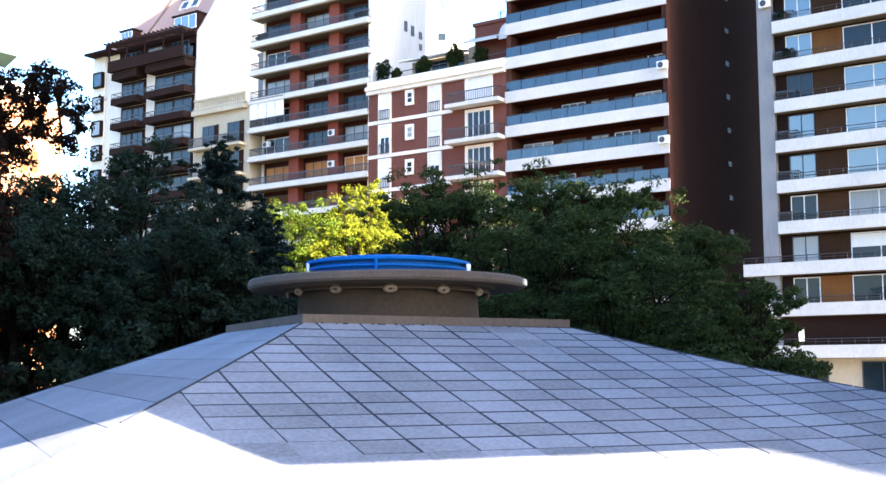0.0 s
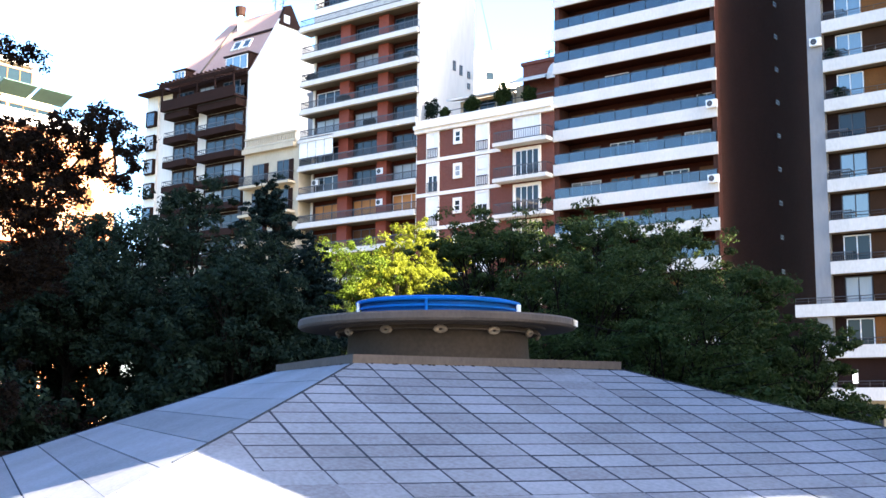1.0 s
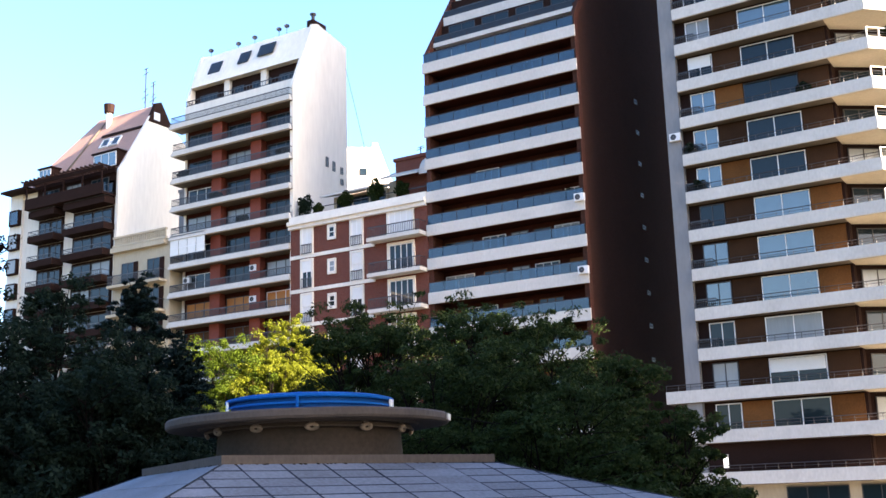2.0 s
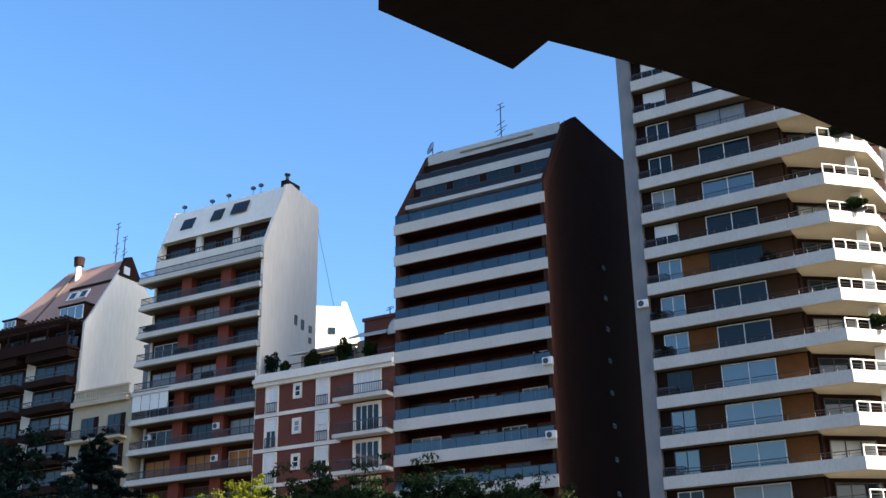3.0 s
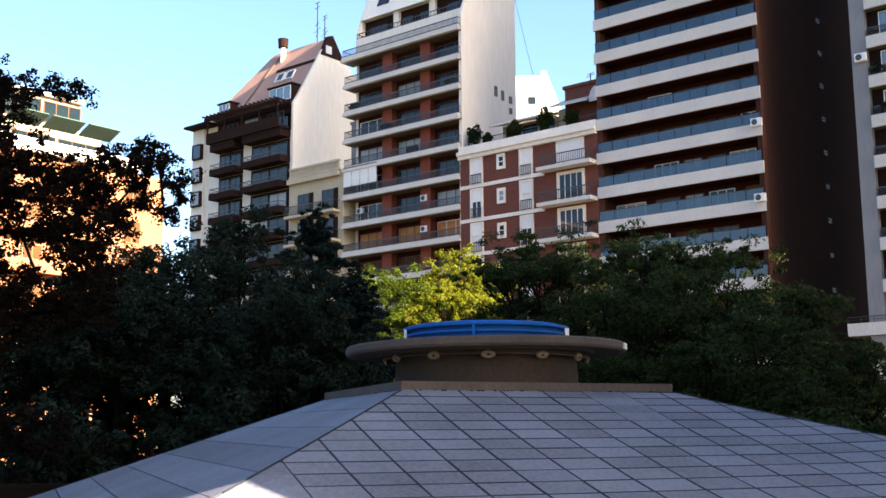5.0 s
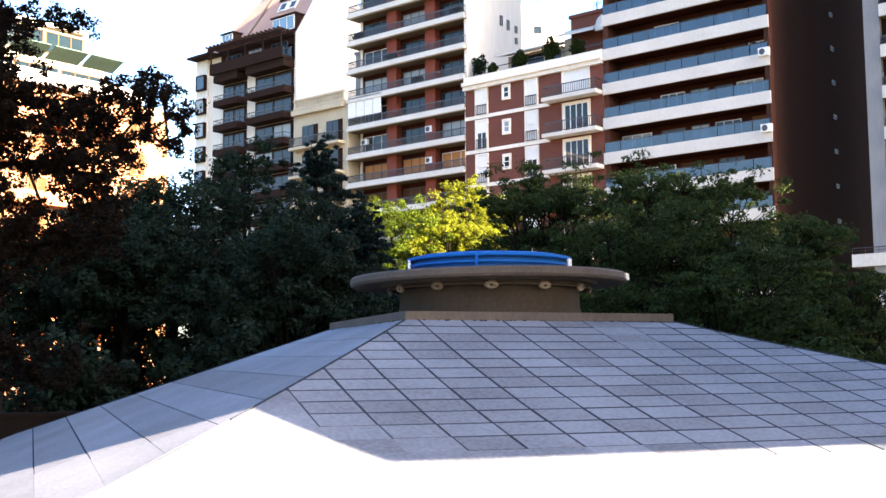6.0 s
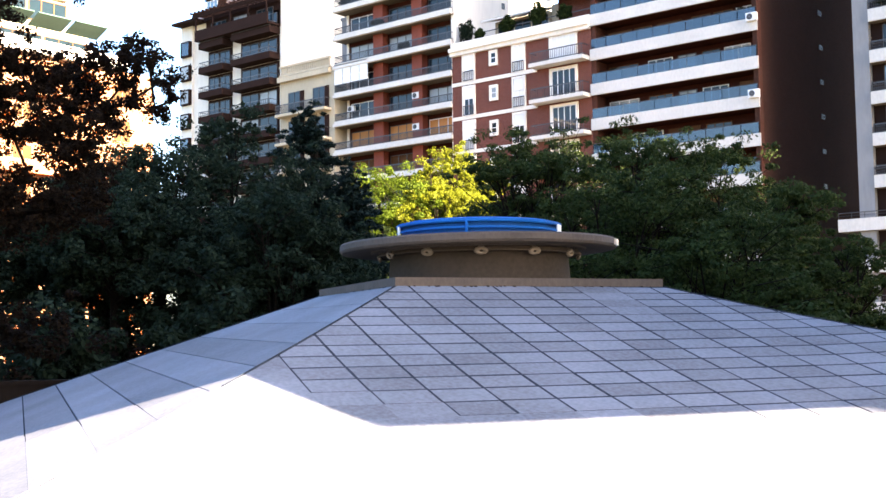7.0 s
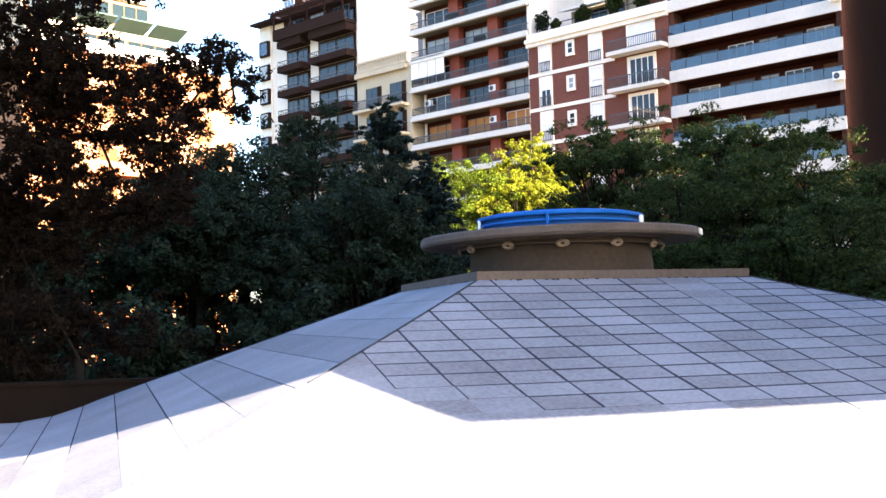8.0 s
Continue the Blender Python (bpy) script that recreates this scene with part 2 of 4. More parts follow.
# ---- ground ----
tagged(part("ground", Solid().box(-600, 600, -600, 600, -0.5, 0.0), EARTH), "dark park soil under trees", "ground", kind="structure")
tagged(part("road", Solid().box(-300, 200, 66, 75, 0.0, 0.012), ASPHALT), "grey asphalt street before the apartment row", "road", kind="structure")
tagged(part("pavement", Solid().box(-300, 200, 75, 80.5, 0.0, 0.14), PAVING), "paved footway at the foot of the buildings", "pavement", kind="structure")
tagged(part("terrace", Solid().box(-3.5, 14, -12, 4.6, 0.0, 1.6), PAVING), "raised paved terrace beside the roof", "terrace", kind="structure")


# ---- parts that the apartment houses share ----
def window(parent, x0, x1, z0, z1, y, frame=ALU, pane=GLASS, bars=1, rim=0.07, mid=False):
    """A framed window in a wall that faces -y; y is the wall's face."""
    xs, zs = [x0, x0 + rim], [z0, z0 + rim]
    for i in range(bars):
        x = x0 + (x1 - x0) * (i + 1) / (bars + 1)
        xs += [x - rim / 2, x + rim / 2]
    if mid:
        zs += [(z0 + z1) / 2 - 0.03, (z0 + z1) / 2 + 0.03]
    s = Solid().lattice(xs + [x1 - rim, x1], zs + [z1 - rim, z1], y - 0.05, y + 0.06)
    w = part("window", s, frame, parent)
    part("pane", Solid().box(x0 + 0.03, x1 - 0.03, y - 0.015, y + 0.02, z0 + 0.03, z1 - 0.03), pane, w)
    return w


def rail(parent, x0, x1, y, z, h=1.0, gap=0.14, ends=0.0, mat=METAL):
    """A metal balustrade along x with thin bars; ends: length of the returns."""
    n = max(2, round((x1 - x0) / gap))
    xs = []
    for i in range(n + 1):
        x = x0 + 0.02 + (x1 - x0 - 0.04) * i / n
        xs += [x - 0.019, x + 0.019]
    s = Solid().lattice(xs, [z + 0.06, z + 0.13, z + h - 0.09, z + h], y, y + 0.035)
    for x in ((x0, x1 - 0.05) if ends else ()):
        s.box(x, x + 0.05, y + 0.05, y + ends, z + h - 0.05, z + h).box(x, x + 0.05, y + 0.05, y + ends, z + 0.08, z + 0.12)
    return part("railing", s, mat, parent)


def glass_rail(parent, x0, x1, y, z, h, step, glass):
    r = part("railing", Solid().box(x0, x1, y, y + 0.05, z + h, z + h + 0.06), METAL, parent)
    n = max(1, round((x1 - x0) / step))
    for i in range(n):
        a, b = x0 + (x1 - x0) * i / n, x0 + (x1 - x0) * (i + 1) / n
        part("pane", Solid().box(a + 0.03, b - 0.03, y + 0.015, y + 0.035, z, z + h), glass, r)
    return r


def air_unit(x, y, z, label="white air conditioning unit on a balcony wall"):
    t = thing("air_conditioner", label, "air conditioner", "air conditioners")
    t.location = (x, y, z)
    part("casing", Solid().box(-0.42, 0.42, -0.32, 0, -0.3, 0.3), ALU, t)
    part("fan_grille", Solid().lathe([(0.02, 0), (0.23, 0), (0.23, 0.03), (0.02, 0.03)], (0, 0, 0), 20), METAL, t).matrix_basis = pose(-0.1, -0.32, 0, 90)
    return t


def planter(x, y, z, w, seed, leaf=LEAF_MID, h=0.5):
    rnd = random.Random(seed)
    t = thing("balcony_plant", "green potted plant on a balcony ledge", "plant", "balcony plants")
    t.location = (x, y, z)
    part("trough", Solid().box(-w / 2, w / 2, 0, 0.25, 0, 0.22), CONCRETE, t)
    s = Solid()
    for _ in range(int(900 * w)):
        d = Vector((rnd.gauss(0, 1), rnd.gauss(0, 1), rnd.gauss(0, 1))).normalized() * rnd.random() ** 0.4
        lump = 1 + 0.25 * math.sin(5 * d.x + seed) * math.cos(4 * d.z)
        c = Vector((0.55 * w * d.x * lump, 0.12 + 0.35 * d.y, 0.2 + h * (0.5 + 0.5 * d.z * lump)))
        leafy(s, c, rnd, 0.2)
    part("foliage", s, leaf, t)
    return t


def leafy(s, c, rnd, size):
    q = Euler((rnd.uniform(-1.2, 1.2), rnd.uniform(-1.2, 1.2), rnd.uniform(0, 6.3))).to_matrix()
    k = len(s.v)
    for dx, dy in ((-0.5, 0), (0, -0.32), (0.55, 0), (0, 0.32)):
        s.v.append(tuple(c + q @ Vector((dx * size, dy * size, 0))))
    s.f.append((k, k + 1, k + 2, k + 3))


# ---- balcony tower with blue glass and a dark side wall ----
def blue_tower():
    t = thing("apartment_tower", "tall tower with white balcony bands, blue glass, brown brick side", "apartment building")
    x0, x1, y = -49.6, -35.1, 80.0
    part("body", Solid().side([(y + 1.9, 0), (y + 24, 0), (y + 24, 52.6), (y + 8.5, 51.8), (y + 7, 50.2), (y + 1.9, 43.6)], x0 + 0.4, x1 - 0.35), BROWN_WALL, t)
    for a, b in ((x0, x0 + 0.4), (x1 - 0.35, x1)):
        part("side_wall", Solid().side([(y + 0.25, 0), (y + 24.3, 0), (y + 24.3, 52.9), (y + 8.4, 52.1), (y + 5.8, 50.4), (y + 0.25, 42.3)], a, b), BROWN_WALL if a > -40 else TRIM_BRICK, t, "dark brown brick gable wall")
    part("edge_trim", Solid().side([(y + 0.2, 0), (y + 0.9, 0), (y + 0.9, 42.2), (y + 6.3, 50.2), (y + 5.7, 50.5), (y + 0.2, 42.4)], x1, x1 + 0.06), TRIM_BRICK, t, "red brick edge of the gable")
    part("recess_wall", Solid().box(x0 + 0.42, x1 - 0.37, y + 1.86, y + 1.9, 0, 43.2), RECESS_SHADE, t, "red brick wall behind the balconies, darkened for recess shade")
    rnd = random.Random(5)
    for i in range(13):
        z = 40.45 - 2.93 * i
        b = part("balcony", Solid().box(x0 - 0.05, x1 + 0.12, y, y + 0.16, z, z + 0.95).box(x0 + 0.41, x1 - 0.36, y + 0.16, y + 1.9, z, z + 0.2), FASCIA, t)
        part("soffit", Solid().box(x0 + 0.42, x1 - 0.37, y + 0.17, y + 1.85, z - 0.03, z), RECESS_SHADE, b)
        glass_rail(b, x0 + 0.05, x1 + 0.02, y + 0.03, z + 0.95, 0.8, 1.45, BLUE_GLASS)
        x = x0 + 0.7
        while x < x1 - 2.0:
            w = rnd.choice((1.6, 2.2, 2.8))
            w = min(w, x1 - 0.6 - x)
            kind = rnd.random()
            if kind < 0.7:
                window(t, x, x + w, z + 0.25, z + 2.5, y + 1.82, frame=rnd.choice((ALU, METAL, WOOD, ALU)), pane=rnd.choice((GLASS, GLASS, CURTAIN)), bars=1 if w < 2 else 2)
            else:
                part("shutter", Solid().box(x, x + w, y + 1.78, y + 1.86, z + 0.25, z + 2.5), WOOD, t)
            x += w + rnd.choice((0.3, 0.5, 0.9))
    # stepped top storeys between the sloping gables
    for z, yy, h in ((43.2, 81.2, 0.4), (45.8, 83.1, 0.95), (48.9, 85.4, 1.45)):
        b = part("balcony", Solid().box(x0 + 0.45, x1 - 0.4, yy, yy + 0.16, z, z + h).box(x0 + 0.45, x1 - 0.4, yy + 0.16, yy + 2.3, z, z + 0.2), FASCIA, t)
        if z < 48:
            glass_rail(b, x0 + 0.5, x1 - 0.45, yy + 0.04, z + h, 0.55, 1.6, SMOKE_GLASS)
            for k in range(4):
                window(t, x0 + 1.2 + 3.4 * k, x0 + 3.9 + 3.4 * k, z + 0.3, z + 2.4, yy + 1.55, METAL, GLASS)
    part("body_step", Solid().box(x0 + 0.42, x1 - 0.37, y + 2.8, y + 9, 43, 45.8).box(x0 + 0.42, x1 - 0.37, y + 4.7, y + 9, 45.8, 48.9), DARK_BROWN, t)
    part("gutter", Solid().tube((x0 + 4, 85.3, 49.8), (x1 - 3.0, 85.3, 49.8), 0.08), GREY_METAL, t)
    for i in range(9):
        window(t, 0, 0.7, 14.95 + 2.93 * i, 15.35 + 2.93 * i, 0, METAL, GLASS if i % 3 else SMOKE_GLASS, 1, 0.08).matrix_basis = pose(x1 + 0.03, 92.6, 0, 0, 0, 90)
    for k, (x, i) in enumerate(((x1 - 1.0, 2), (x1 - 1.3, 3), (x1 - 1.6, 5), (x1 - 5.0, 3), (x1 - 1.0, 0))):
        planter(x, y + 0.5, 40.45 - 2.93 * i + 0.95, 1.2, 20 + k, LEAF_DARK, 0.9)
    for z in (26.8, 20.95):
        air_unit(x1 - 0.2, 80.01, z)
    dish = thing("satellite_dish", "grey satellite dish on the tower parapet", "satellite dish", "satellite dishes")
    part("reflector", Solid().lathe([(0.01, 0), (0.3, 0.05), (0.5, 0.16), (0.5, 0.19), (0.3, 0.09), (0.01, 0.04)], (0, 0, 0), 24), GREY_METAL, dish, smooth=True).matrix_basis = pose(0, 0, 0.6, 75, 0, -35)
    part("stand", Solid().tube((0, 0, -0.4), (0, 0.05, 0.6), 0.04), GREY_METAL, dish)
    dish.location = (x0 + 0.5, 86.2, 50.6)
    dish.scale = (1.3, 1.3, 1.3)
    antenna(-42.8, 88.5, 51.7, 3.9)


def antenna(x, y, z, h):
    t = thing("roof_antenna", "thin grey television antenna on a roof", "antenna", "roof antennas")
    t.location = (x, y, z)
    part("mast", Solid().tube((0, 0, 0), (0, 0, h), 0.05), DARK_BROWN, t)
    for i, (f, w) in enumerate(((0.98, 0.35), (0.86, 0.5), (0.45, 0.5), (0.3, 0.8), (0.2, 0.6))):
        part("crossbar", Solid().tube((-w, 0.1 * i, h * f), (w, -0.1 * i, h * f + 0.1), 0.03), DARK_BROWN, t)


# ---- tower with red walls, white slabs and a white sloping top ----
def red_tower():
    t = thing("apartment_tower", "red tower with thin white balcony slabs and white sloping roof", "apartment building")
    x0, x1, y = -79.3, -64.5, 80.0
    part("body", Solid().box(x0 + 0.3, x1 - 0.32, y + 1.7, y + 9, 0, 42.6), RECESS_SHADE, t)
    part("side_wall", Solid().side([(y + 0.5, 0), (y + 9.2, 0), (y + 9.2, 49.7), (y + 4.4, 50.6), (y + 3.6, 50.3), (y + 0.5, 43.0)], x1 - 0.32, x1), WHITE, t, "plain white rendered gable wall with streaks")
    part("side_wall", Solid().side([(y + 1.6, 0), (y + 9.2, 0), (y + 9.2, 49.7), (y + 4.4, 50.6), (y + 3.6, 50.3), (y + 1.6, 45.0)], x0, x0 + 0.3), WHITE, t)
    part("roof", Solid().side([(y + 2.5, 46.2), (y + 8.9, 46.2), (y + 8.9, 49.4), (y + 4.3, 50.3), (y + 3.6, 50.1), (y + 1.85, 46.2)], x0 + 0.3, x1 - 0.32), WHITE, t, "white sloping attic roof")
    ledge = part("terrace_parapet", Solid().box(x0 + 0.2, x1 - 0.33, y + 1.25, y + 1.4, 42.6, 44.0), WHITE, t, "white parapet of the roof terrace")
    rail(ledge, x0 + 0.3, x1 - 0.4, y + 1.28, 44.0, 0.6, 0.4, 1.0)
    for px in (x0 + 4.6, x0 + 9.4):
        part("attic_pier", Solid().box(px, px + 0.7, y + 2.2, y + 2.6, 43.0, 46.2), WHITE, t)
    for k, (a, b) in enumerate(((-77.2, -75.6), (-73.2, -71.8), (-70.6, -68.6))):
        lit = part("roof_window", Solid().box(-0.5 * (b - a), 0.5 * (b - a), -0.05, 0.05, -0.75, 0.75), SMOKE_GLASS, t, "tilted dark roof window")
        lit.matrix_basis = pose((a + b) / 2, y + 2.72, 48.2 + 0.2 * k, -24.5)
    part("attic_wall", Solid().box(x0 + 0.3, x1 - 0.32, y + 2.6, y + 8.9, 42.6, 46.2), DARK_BROWN, t)
    for k in range(4):
        window(t, x0 + 1 + 3.5 * k, x0 + 3.4 + 3.5 * k, 43.3, 45.4, y + 2.58, METAL, GLASS)
    rnd = random.Random(11)
    for i in range(14):
        z = 41.35 - 2.9 * i
        out = x0 - 0.7 if i == 0 else x0 - 0.35
        s = Solid().box(out, x1 + 0.02, y - 0.1, y + 0.3, z + 0.02, z + 0.3).box(out + 0.1, x1 - 0.05, y - 0.02, y + 0.3, z + 0.3, z + 0.55)
        b = part("balcony", s, FASCIA, t)
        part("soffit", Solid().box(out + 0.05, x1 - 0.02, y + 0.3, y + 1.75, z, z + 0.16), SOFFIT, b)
        rail(b, out + 0.15, x1 - 0.1, y + 0.05, z + 0.55, 0.75, 0.15, 1.2)
        for px in (x0 + 4.3, x0 + 9.3) if i else ():
            part("pier", Solid().box(px, px + 1.25, y + 0.9, y + 1.72, z + 0.16, z + 2.9), RED_WALL, t)
        for a, b2 in ((0.6, 4.1), (5.8, 9.0), (10.8, 14.2)):
            shut = rnd.random()
            mat = SHUTTER if i == 7 else WOOD if i == 8 and shut < 0.8 else (CURTAIN if shut < 0.12 else GLASS)
            window(t, x0 + a, x0 + b2, z + 0.2, z + 2.45, y + 1.66, rnd.choice((METAL, ALU, METAL)), mat, 2)
    for k, (x, i) in enumerate(((x0 + 5.2, 3), (x1 - 1.2, 2), (x0 + 0.9, 2), (x0 + 8.6, 4))):
        planter(x, y + 0.4, 41.35 - 2.9 * i + 0.5, 1.4, 30 + k, LEAF_DARK, 0.7)
    # glazed-in balcony
    g = part("balcony_glazing", Solid().box(x0 - 0.2, x0 + 4.4, y - 0.02, y + 0.04, 30.1, 30.2).box(x0 - 0.2, x0 + 4.4, y - 0.02, y + 0.04, 28.9, 28.98), ALU, t, "white glazed-in balcony")
    for k in range(4):
        part("pane", Solid().box(x0 - 0.18 + 1.15 * k, x0 + 0.9 + 1.15 * k, y, y + 0.03, 28.2, 30.1), BLIND, g)
    for z in (25.9, 22.9):
        air_unit(-69.6, 81.2, z)
    air_unit(-78.3, 81.4, 25.8)
    # chimney, dishes and pipes on the ridge
    c = thing("chimney", "dark roof chimney with a cap", "chimney", "chimneys")
    part("stack", Solid().box(-0.4, 0.4, -0.9, 1.2, -0.3, 0.6), DARK_BROWN, c)
    part("flue", Solid().tube((0, -0.4, 0.6), (0, -0.4, 1.3), 0.18).tube((0, -0.4, 1.3), (0, -0.4, 1.45), 0.32), METAL, c)
    c.location = (x1 - 0.7, y + 5.0, 50.5)
    for x, h in ((-78.6, 0.5), (-74.8, 0.35), (-72.6, 0.5), (-69.4, 0.6), (-68.4, 0.7)):
        d = thing("satellite_dish", "small dark satellite dish on the roof ridge", "satellite dish", "satellite dishes")
        part("reflector", Solid().lathe([(0.01, 0), (0.2, 0.03), (0.28, 0.09), (0.28, 0.12), (0.01, 0.03)], (0, 0, 0), 18), METAL, d).matrix_basis = pose(0, 0, h, 70, 0, 40)
        part("stand", Solid().tube((0, 0, -0.3), (0, 0.02, h), 0.03), METAL, d)
        d.location = (x, y + 4.4, 50.6)
    for yy, zz, h in ((85.8, 36.1, 1.0), (86.9, 35.9, 1.0), (88.2, 35.9, 0.7), (88.2, 34.8, 0.6)):
        window(t, -0.2, 0.2, zz, zz + h, 0, METAL, GLASS, 0, 0.04).matrix_basis = pose(x1 + 0.03, yy, 0, 0, 0, 90)


def guy_cable():
    t = thing("guy_cable", "thin dark cable from the white tower down to a roof", "cable")
    part("wire", Solid().tube((-64.5, 89.1, 47.4), (-60.8, 89.3, 31.98), 0.022, sides=5), METAL, t)


# ---- low red brick house ----
def brick_house():
    t = thing("brick_house", "low red brick apartment house with white string courses and cornice", "apartment building")
    x0, x1, y = -64.5, -49.65, 80.0
    part("body", Solid().box(x0, x1, y + 0.2, y + 14, 0, 29.0), BRICK, t)
    part("cornice", Solid().box(x0 - 0.05, x1, y - 0.35, y + 0.2, 28.9, 29.25).box(x0 - 0.05, x1, y - 0.15, y + 0.2, 28.55, 28.9).box(x0, x1, y - 0.05, y + 0.3, 29.25, 29.75), WHITE, t, "white moulded cornice")
    for z in (25.75, 22.6, 19.45, 16.3, 13.15):
        part("string_course", Solid().box(x0, -55.1, y + 0.08, y + 0.2, z, z + 0.32), WHITE, t)
    for i, z in enumerate((26.05, 22.9, 19.75, 16.6, 13.45, 10.3, 7.15)):
        for a, b in ((-63.15, -61.95), (-57.6, -56.4)):
            part("surround", Solid().box(a - 0.12, a + 0.06, y + 0.02, y + 0.2, z, z + 2.75).box(b - 0.06, b + 0.12, y + 0.02, y + 0.2, z, z + 2.75).box(a + 0.06, b - 0.06, y + 0.02, y + 0.2, z + 2.55, z + 2.75), WHITE, t)
            window(t, a + 0.06, b - 0.06, z, z + 2.55, y + 0.14, ALU, (BLIND, GLASS, BLIND, GLASS)[(i + (a > -60)) % 4] if i else BLIND, 1)
            rail(t, a, b, y - 0.02, z, 0.95, 0.2)
            if (i + int(a)) % 3:
                part("half_blind", Solid().box(a + 0.1, b - 0.1, y + 0.05, y + 0.08, z + 1.5, z + 2.5), BLIND, t)
        part("surround", Solid().box(-60.2, -60.06, y + 0.02, y + 0.2, z + 1.0, z + 2.4).box(-59.44, -59.3, y + 0.02, y + 0.2, z + 1.0, z + 2.4).box(-60.06, -59.44, y + 0.02, y + 0.2, z + 2.2, z + 2.4).box(-60.06, -59.44, y + 0.02, y + 0.2, z + 1.0, z + 1.2), WHITE, t)
        window(t, -60.06, -59.44, z + 1.2, z + 2.2, y + 0.14, ALU, CURTAIN if i % 2 else GLASS, 0, mid=True)
        a, b = -53.55, -51.15
        part("surround", Solid().box(a - 0.2, a, y + 0.02, y + 0.2, z + 0.2, z + 2.85).box(b, b + 0.2, y + 0.02, y + 0.2, z + 0.2, z + 2.85).box(a, b, y + 0.02, y + 0.2, z + 2.65, z + 2.85), WHITE, t)
        window(t, a, b, z + 0.2, z + 2.65, y + 0.14, ALU, BLIND if i == 0 else GLASS, 3)
        bal = part("balcony", Solid().box(-55.2, x1 - 0.1, y - 1.0, y + 0.2, z - 0.12, z + 0.2), FASCIA, t)
        rail(bal, -55.1, x1 - 0.15, y - 0.96, z + 0.2, 0.95, 0.18, 1.0)
    # roof terrace
    part("terrace_rail", Solid().box(x0 + 0.2, x1 - 0.2, y + 1.0, y + 1.06, 30.55, 30.62), METAL, t)
    part("attic", Solid().box(x0 + 2.6, x0 + 8.6, y + 3.4, y + 13, 29.0, 32.0).box(x0 + 8.6, x1, y + 3.8, y + 13, 29.0, 32.6), CREAM, t)
    part("awning_roof", Solid().side([(y + 1.7, 31.7), (y + 5.4, 32.7), (y + 5.4, 32.9), (y + 1.7, 31.9)], x0 + 2.2, x0 + 8.4), FASCIA, t, "pale terrace roof")
    part("awning_roof", Solid().side([(y + 2.0, 32.3), (y + 5.4, 33.8), (y + 5.4, 34.0), (y + 2.0, 32.5)], x0 + 8.8, x0 + 12.8), FASCIA, t, "pale terrace roof")
    for k in range(3):
        window(t, x0 + 3.0 + 1.9 * k, x0 + 4.7 + 1.9 * k, 30.2, 31.7, y + 3.36, METAL, GLASS, 1)
    hood = Solid()
    for k in range(6):
        a, b = radians(15 * k), radians(15 * k + 15)
        hood.side([(y + 4.4 - 2.2 * math.cos(a), 32.2 + 2.0 * math.sin(a)), (y + 4.6 - 2.2 * math.cos(a), 32.2 + 2.0 * math.sin(a)), (y + 4.6 - 2.2 * math.cos(b), 32.2 + 2.0 * math.sin(b)), (y + 4.4 - 2.2 * math.cos(b), 32.2 + 2.0 * math.sin(b))], x1 - 2.0, x1 - 0.2)
    part("curved_hood", hood, FASCIA, t, "curved pale glazed hood")
    part("penthouse", Solid().box(-54.96, -50.63, y + 3.5, y + 9, 29.0, 34.22).box(-55.11, -50.63, y + 3.35, y + 9, 34.22, 34.52), BRICK, t, "dark brick stair head")
    for k, (x, w, h) in enumerate(((-63.4, 1.6, 2.0), (-61.9, 1.0, 1.0), (-58.8, 1.6, 1.6), (-55.4, 1.6, 2.2), (-52.6, 1.4, 1.5))):
        planter(x, y + 0.8, 29.72, w, 40 + k, LEAF_DARK if k == 0 else LEAF_MID, h)
    antenna(-53.76, 86.0, 34.52, 1.6)


# ---- cream house with a balustrade ----
def cream_house():
    t = thing("cream_house", "low cream rendered house with a stone roof balustrade", "apartment building")
    x0, x1, y = -87.6, -79.65, 80.0
    part("body", Solid().box(x0, x1, y + 0.2, y + 12, 0, 30.2), CREAM, t)
    part("cornice", Solid().box(x0 - 0.0, x1 - 0.4, y - 0.3, y + 0.2, 29.6, 30.1), CREAM, t)
    s = Solid().box(x0 + 0.1, x1 - 0.4, y - 0.1, y + 0.2, 30.2, 30.4).box(x0 + 0.1, x1 - 0.4, y - 0.1, y + 0.2, 31.1, 31.3)
    for i in range(26):
        s.box(x0 + 0.3 + 0.28 * i, x0 + 0.45 + 0.28 * i, y - 0.02, y + 0.12, 30.4, 31.1)
    part("balustrade", s, CREAM, t)
    for z in (25.9, 22.9, 19.9, 16.9, 13.9):
        for a in (x0 + 1.3, x0 + 4.9):
            window(t, a, a + 1.7, z + 0.2, z + 2.5, y + 0.16, METAL, GLASS, 1)
            part("shutter", Solid().box(a + 1.75, a + 2.3, y + 0.08, y + 0.18, z + 0.2, z + 2.5), DARK_BROWN, t)
        bal = part("balcony", Solid().box(x0 + 0.3, x1 - 0.4, y - 0.9, y + 0.2, z - 0.1, z + 0.15), CREAM, t)
        rail(bal, x0 + 0.35, x1 - 0.45, y - 0.85, z + 0.15, 1.0, 0.16, 0.9)
    part("flue", Solid().box(x1 - 1.2, x1 - 0.5, y + 2.5, y + 3.3, 30.0, 35.5).box(x1 - 1.3, x1 - 0.4, y + 2.4, y + 3.4, 35.5, 35.8), GREY_WALL, t)


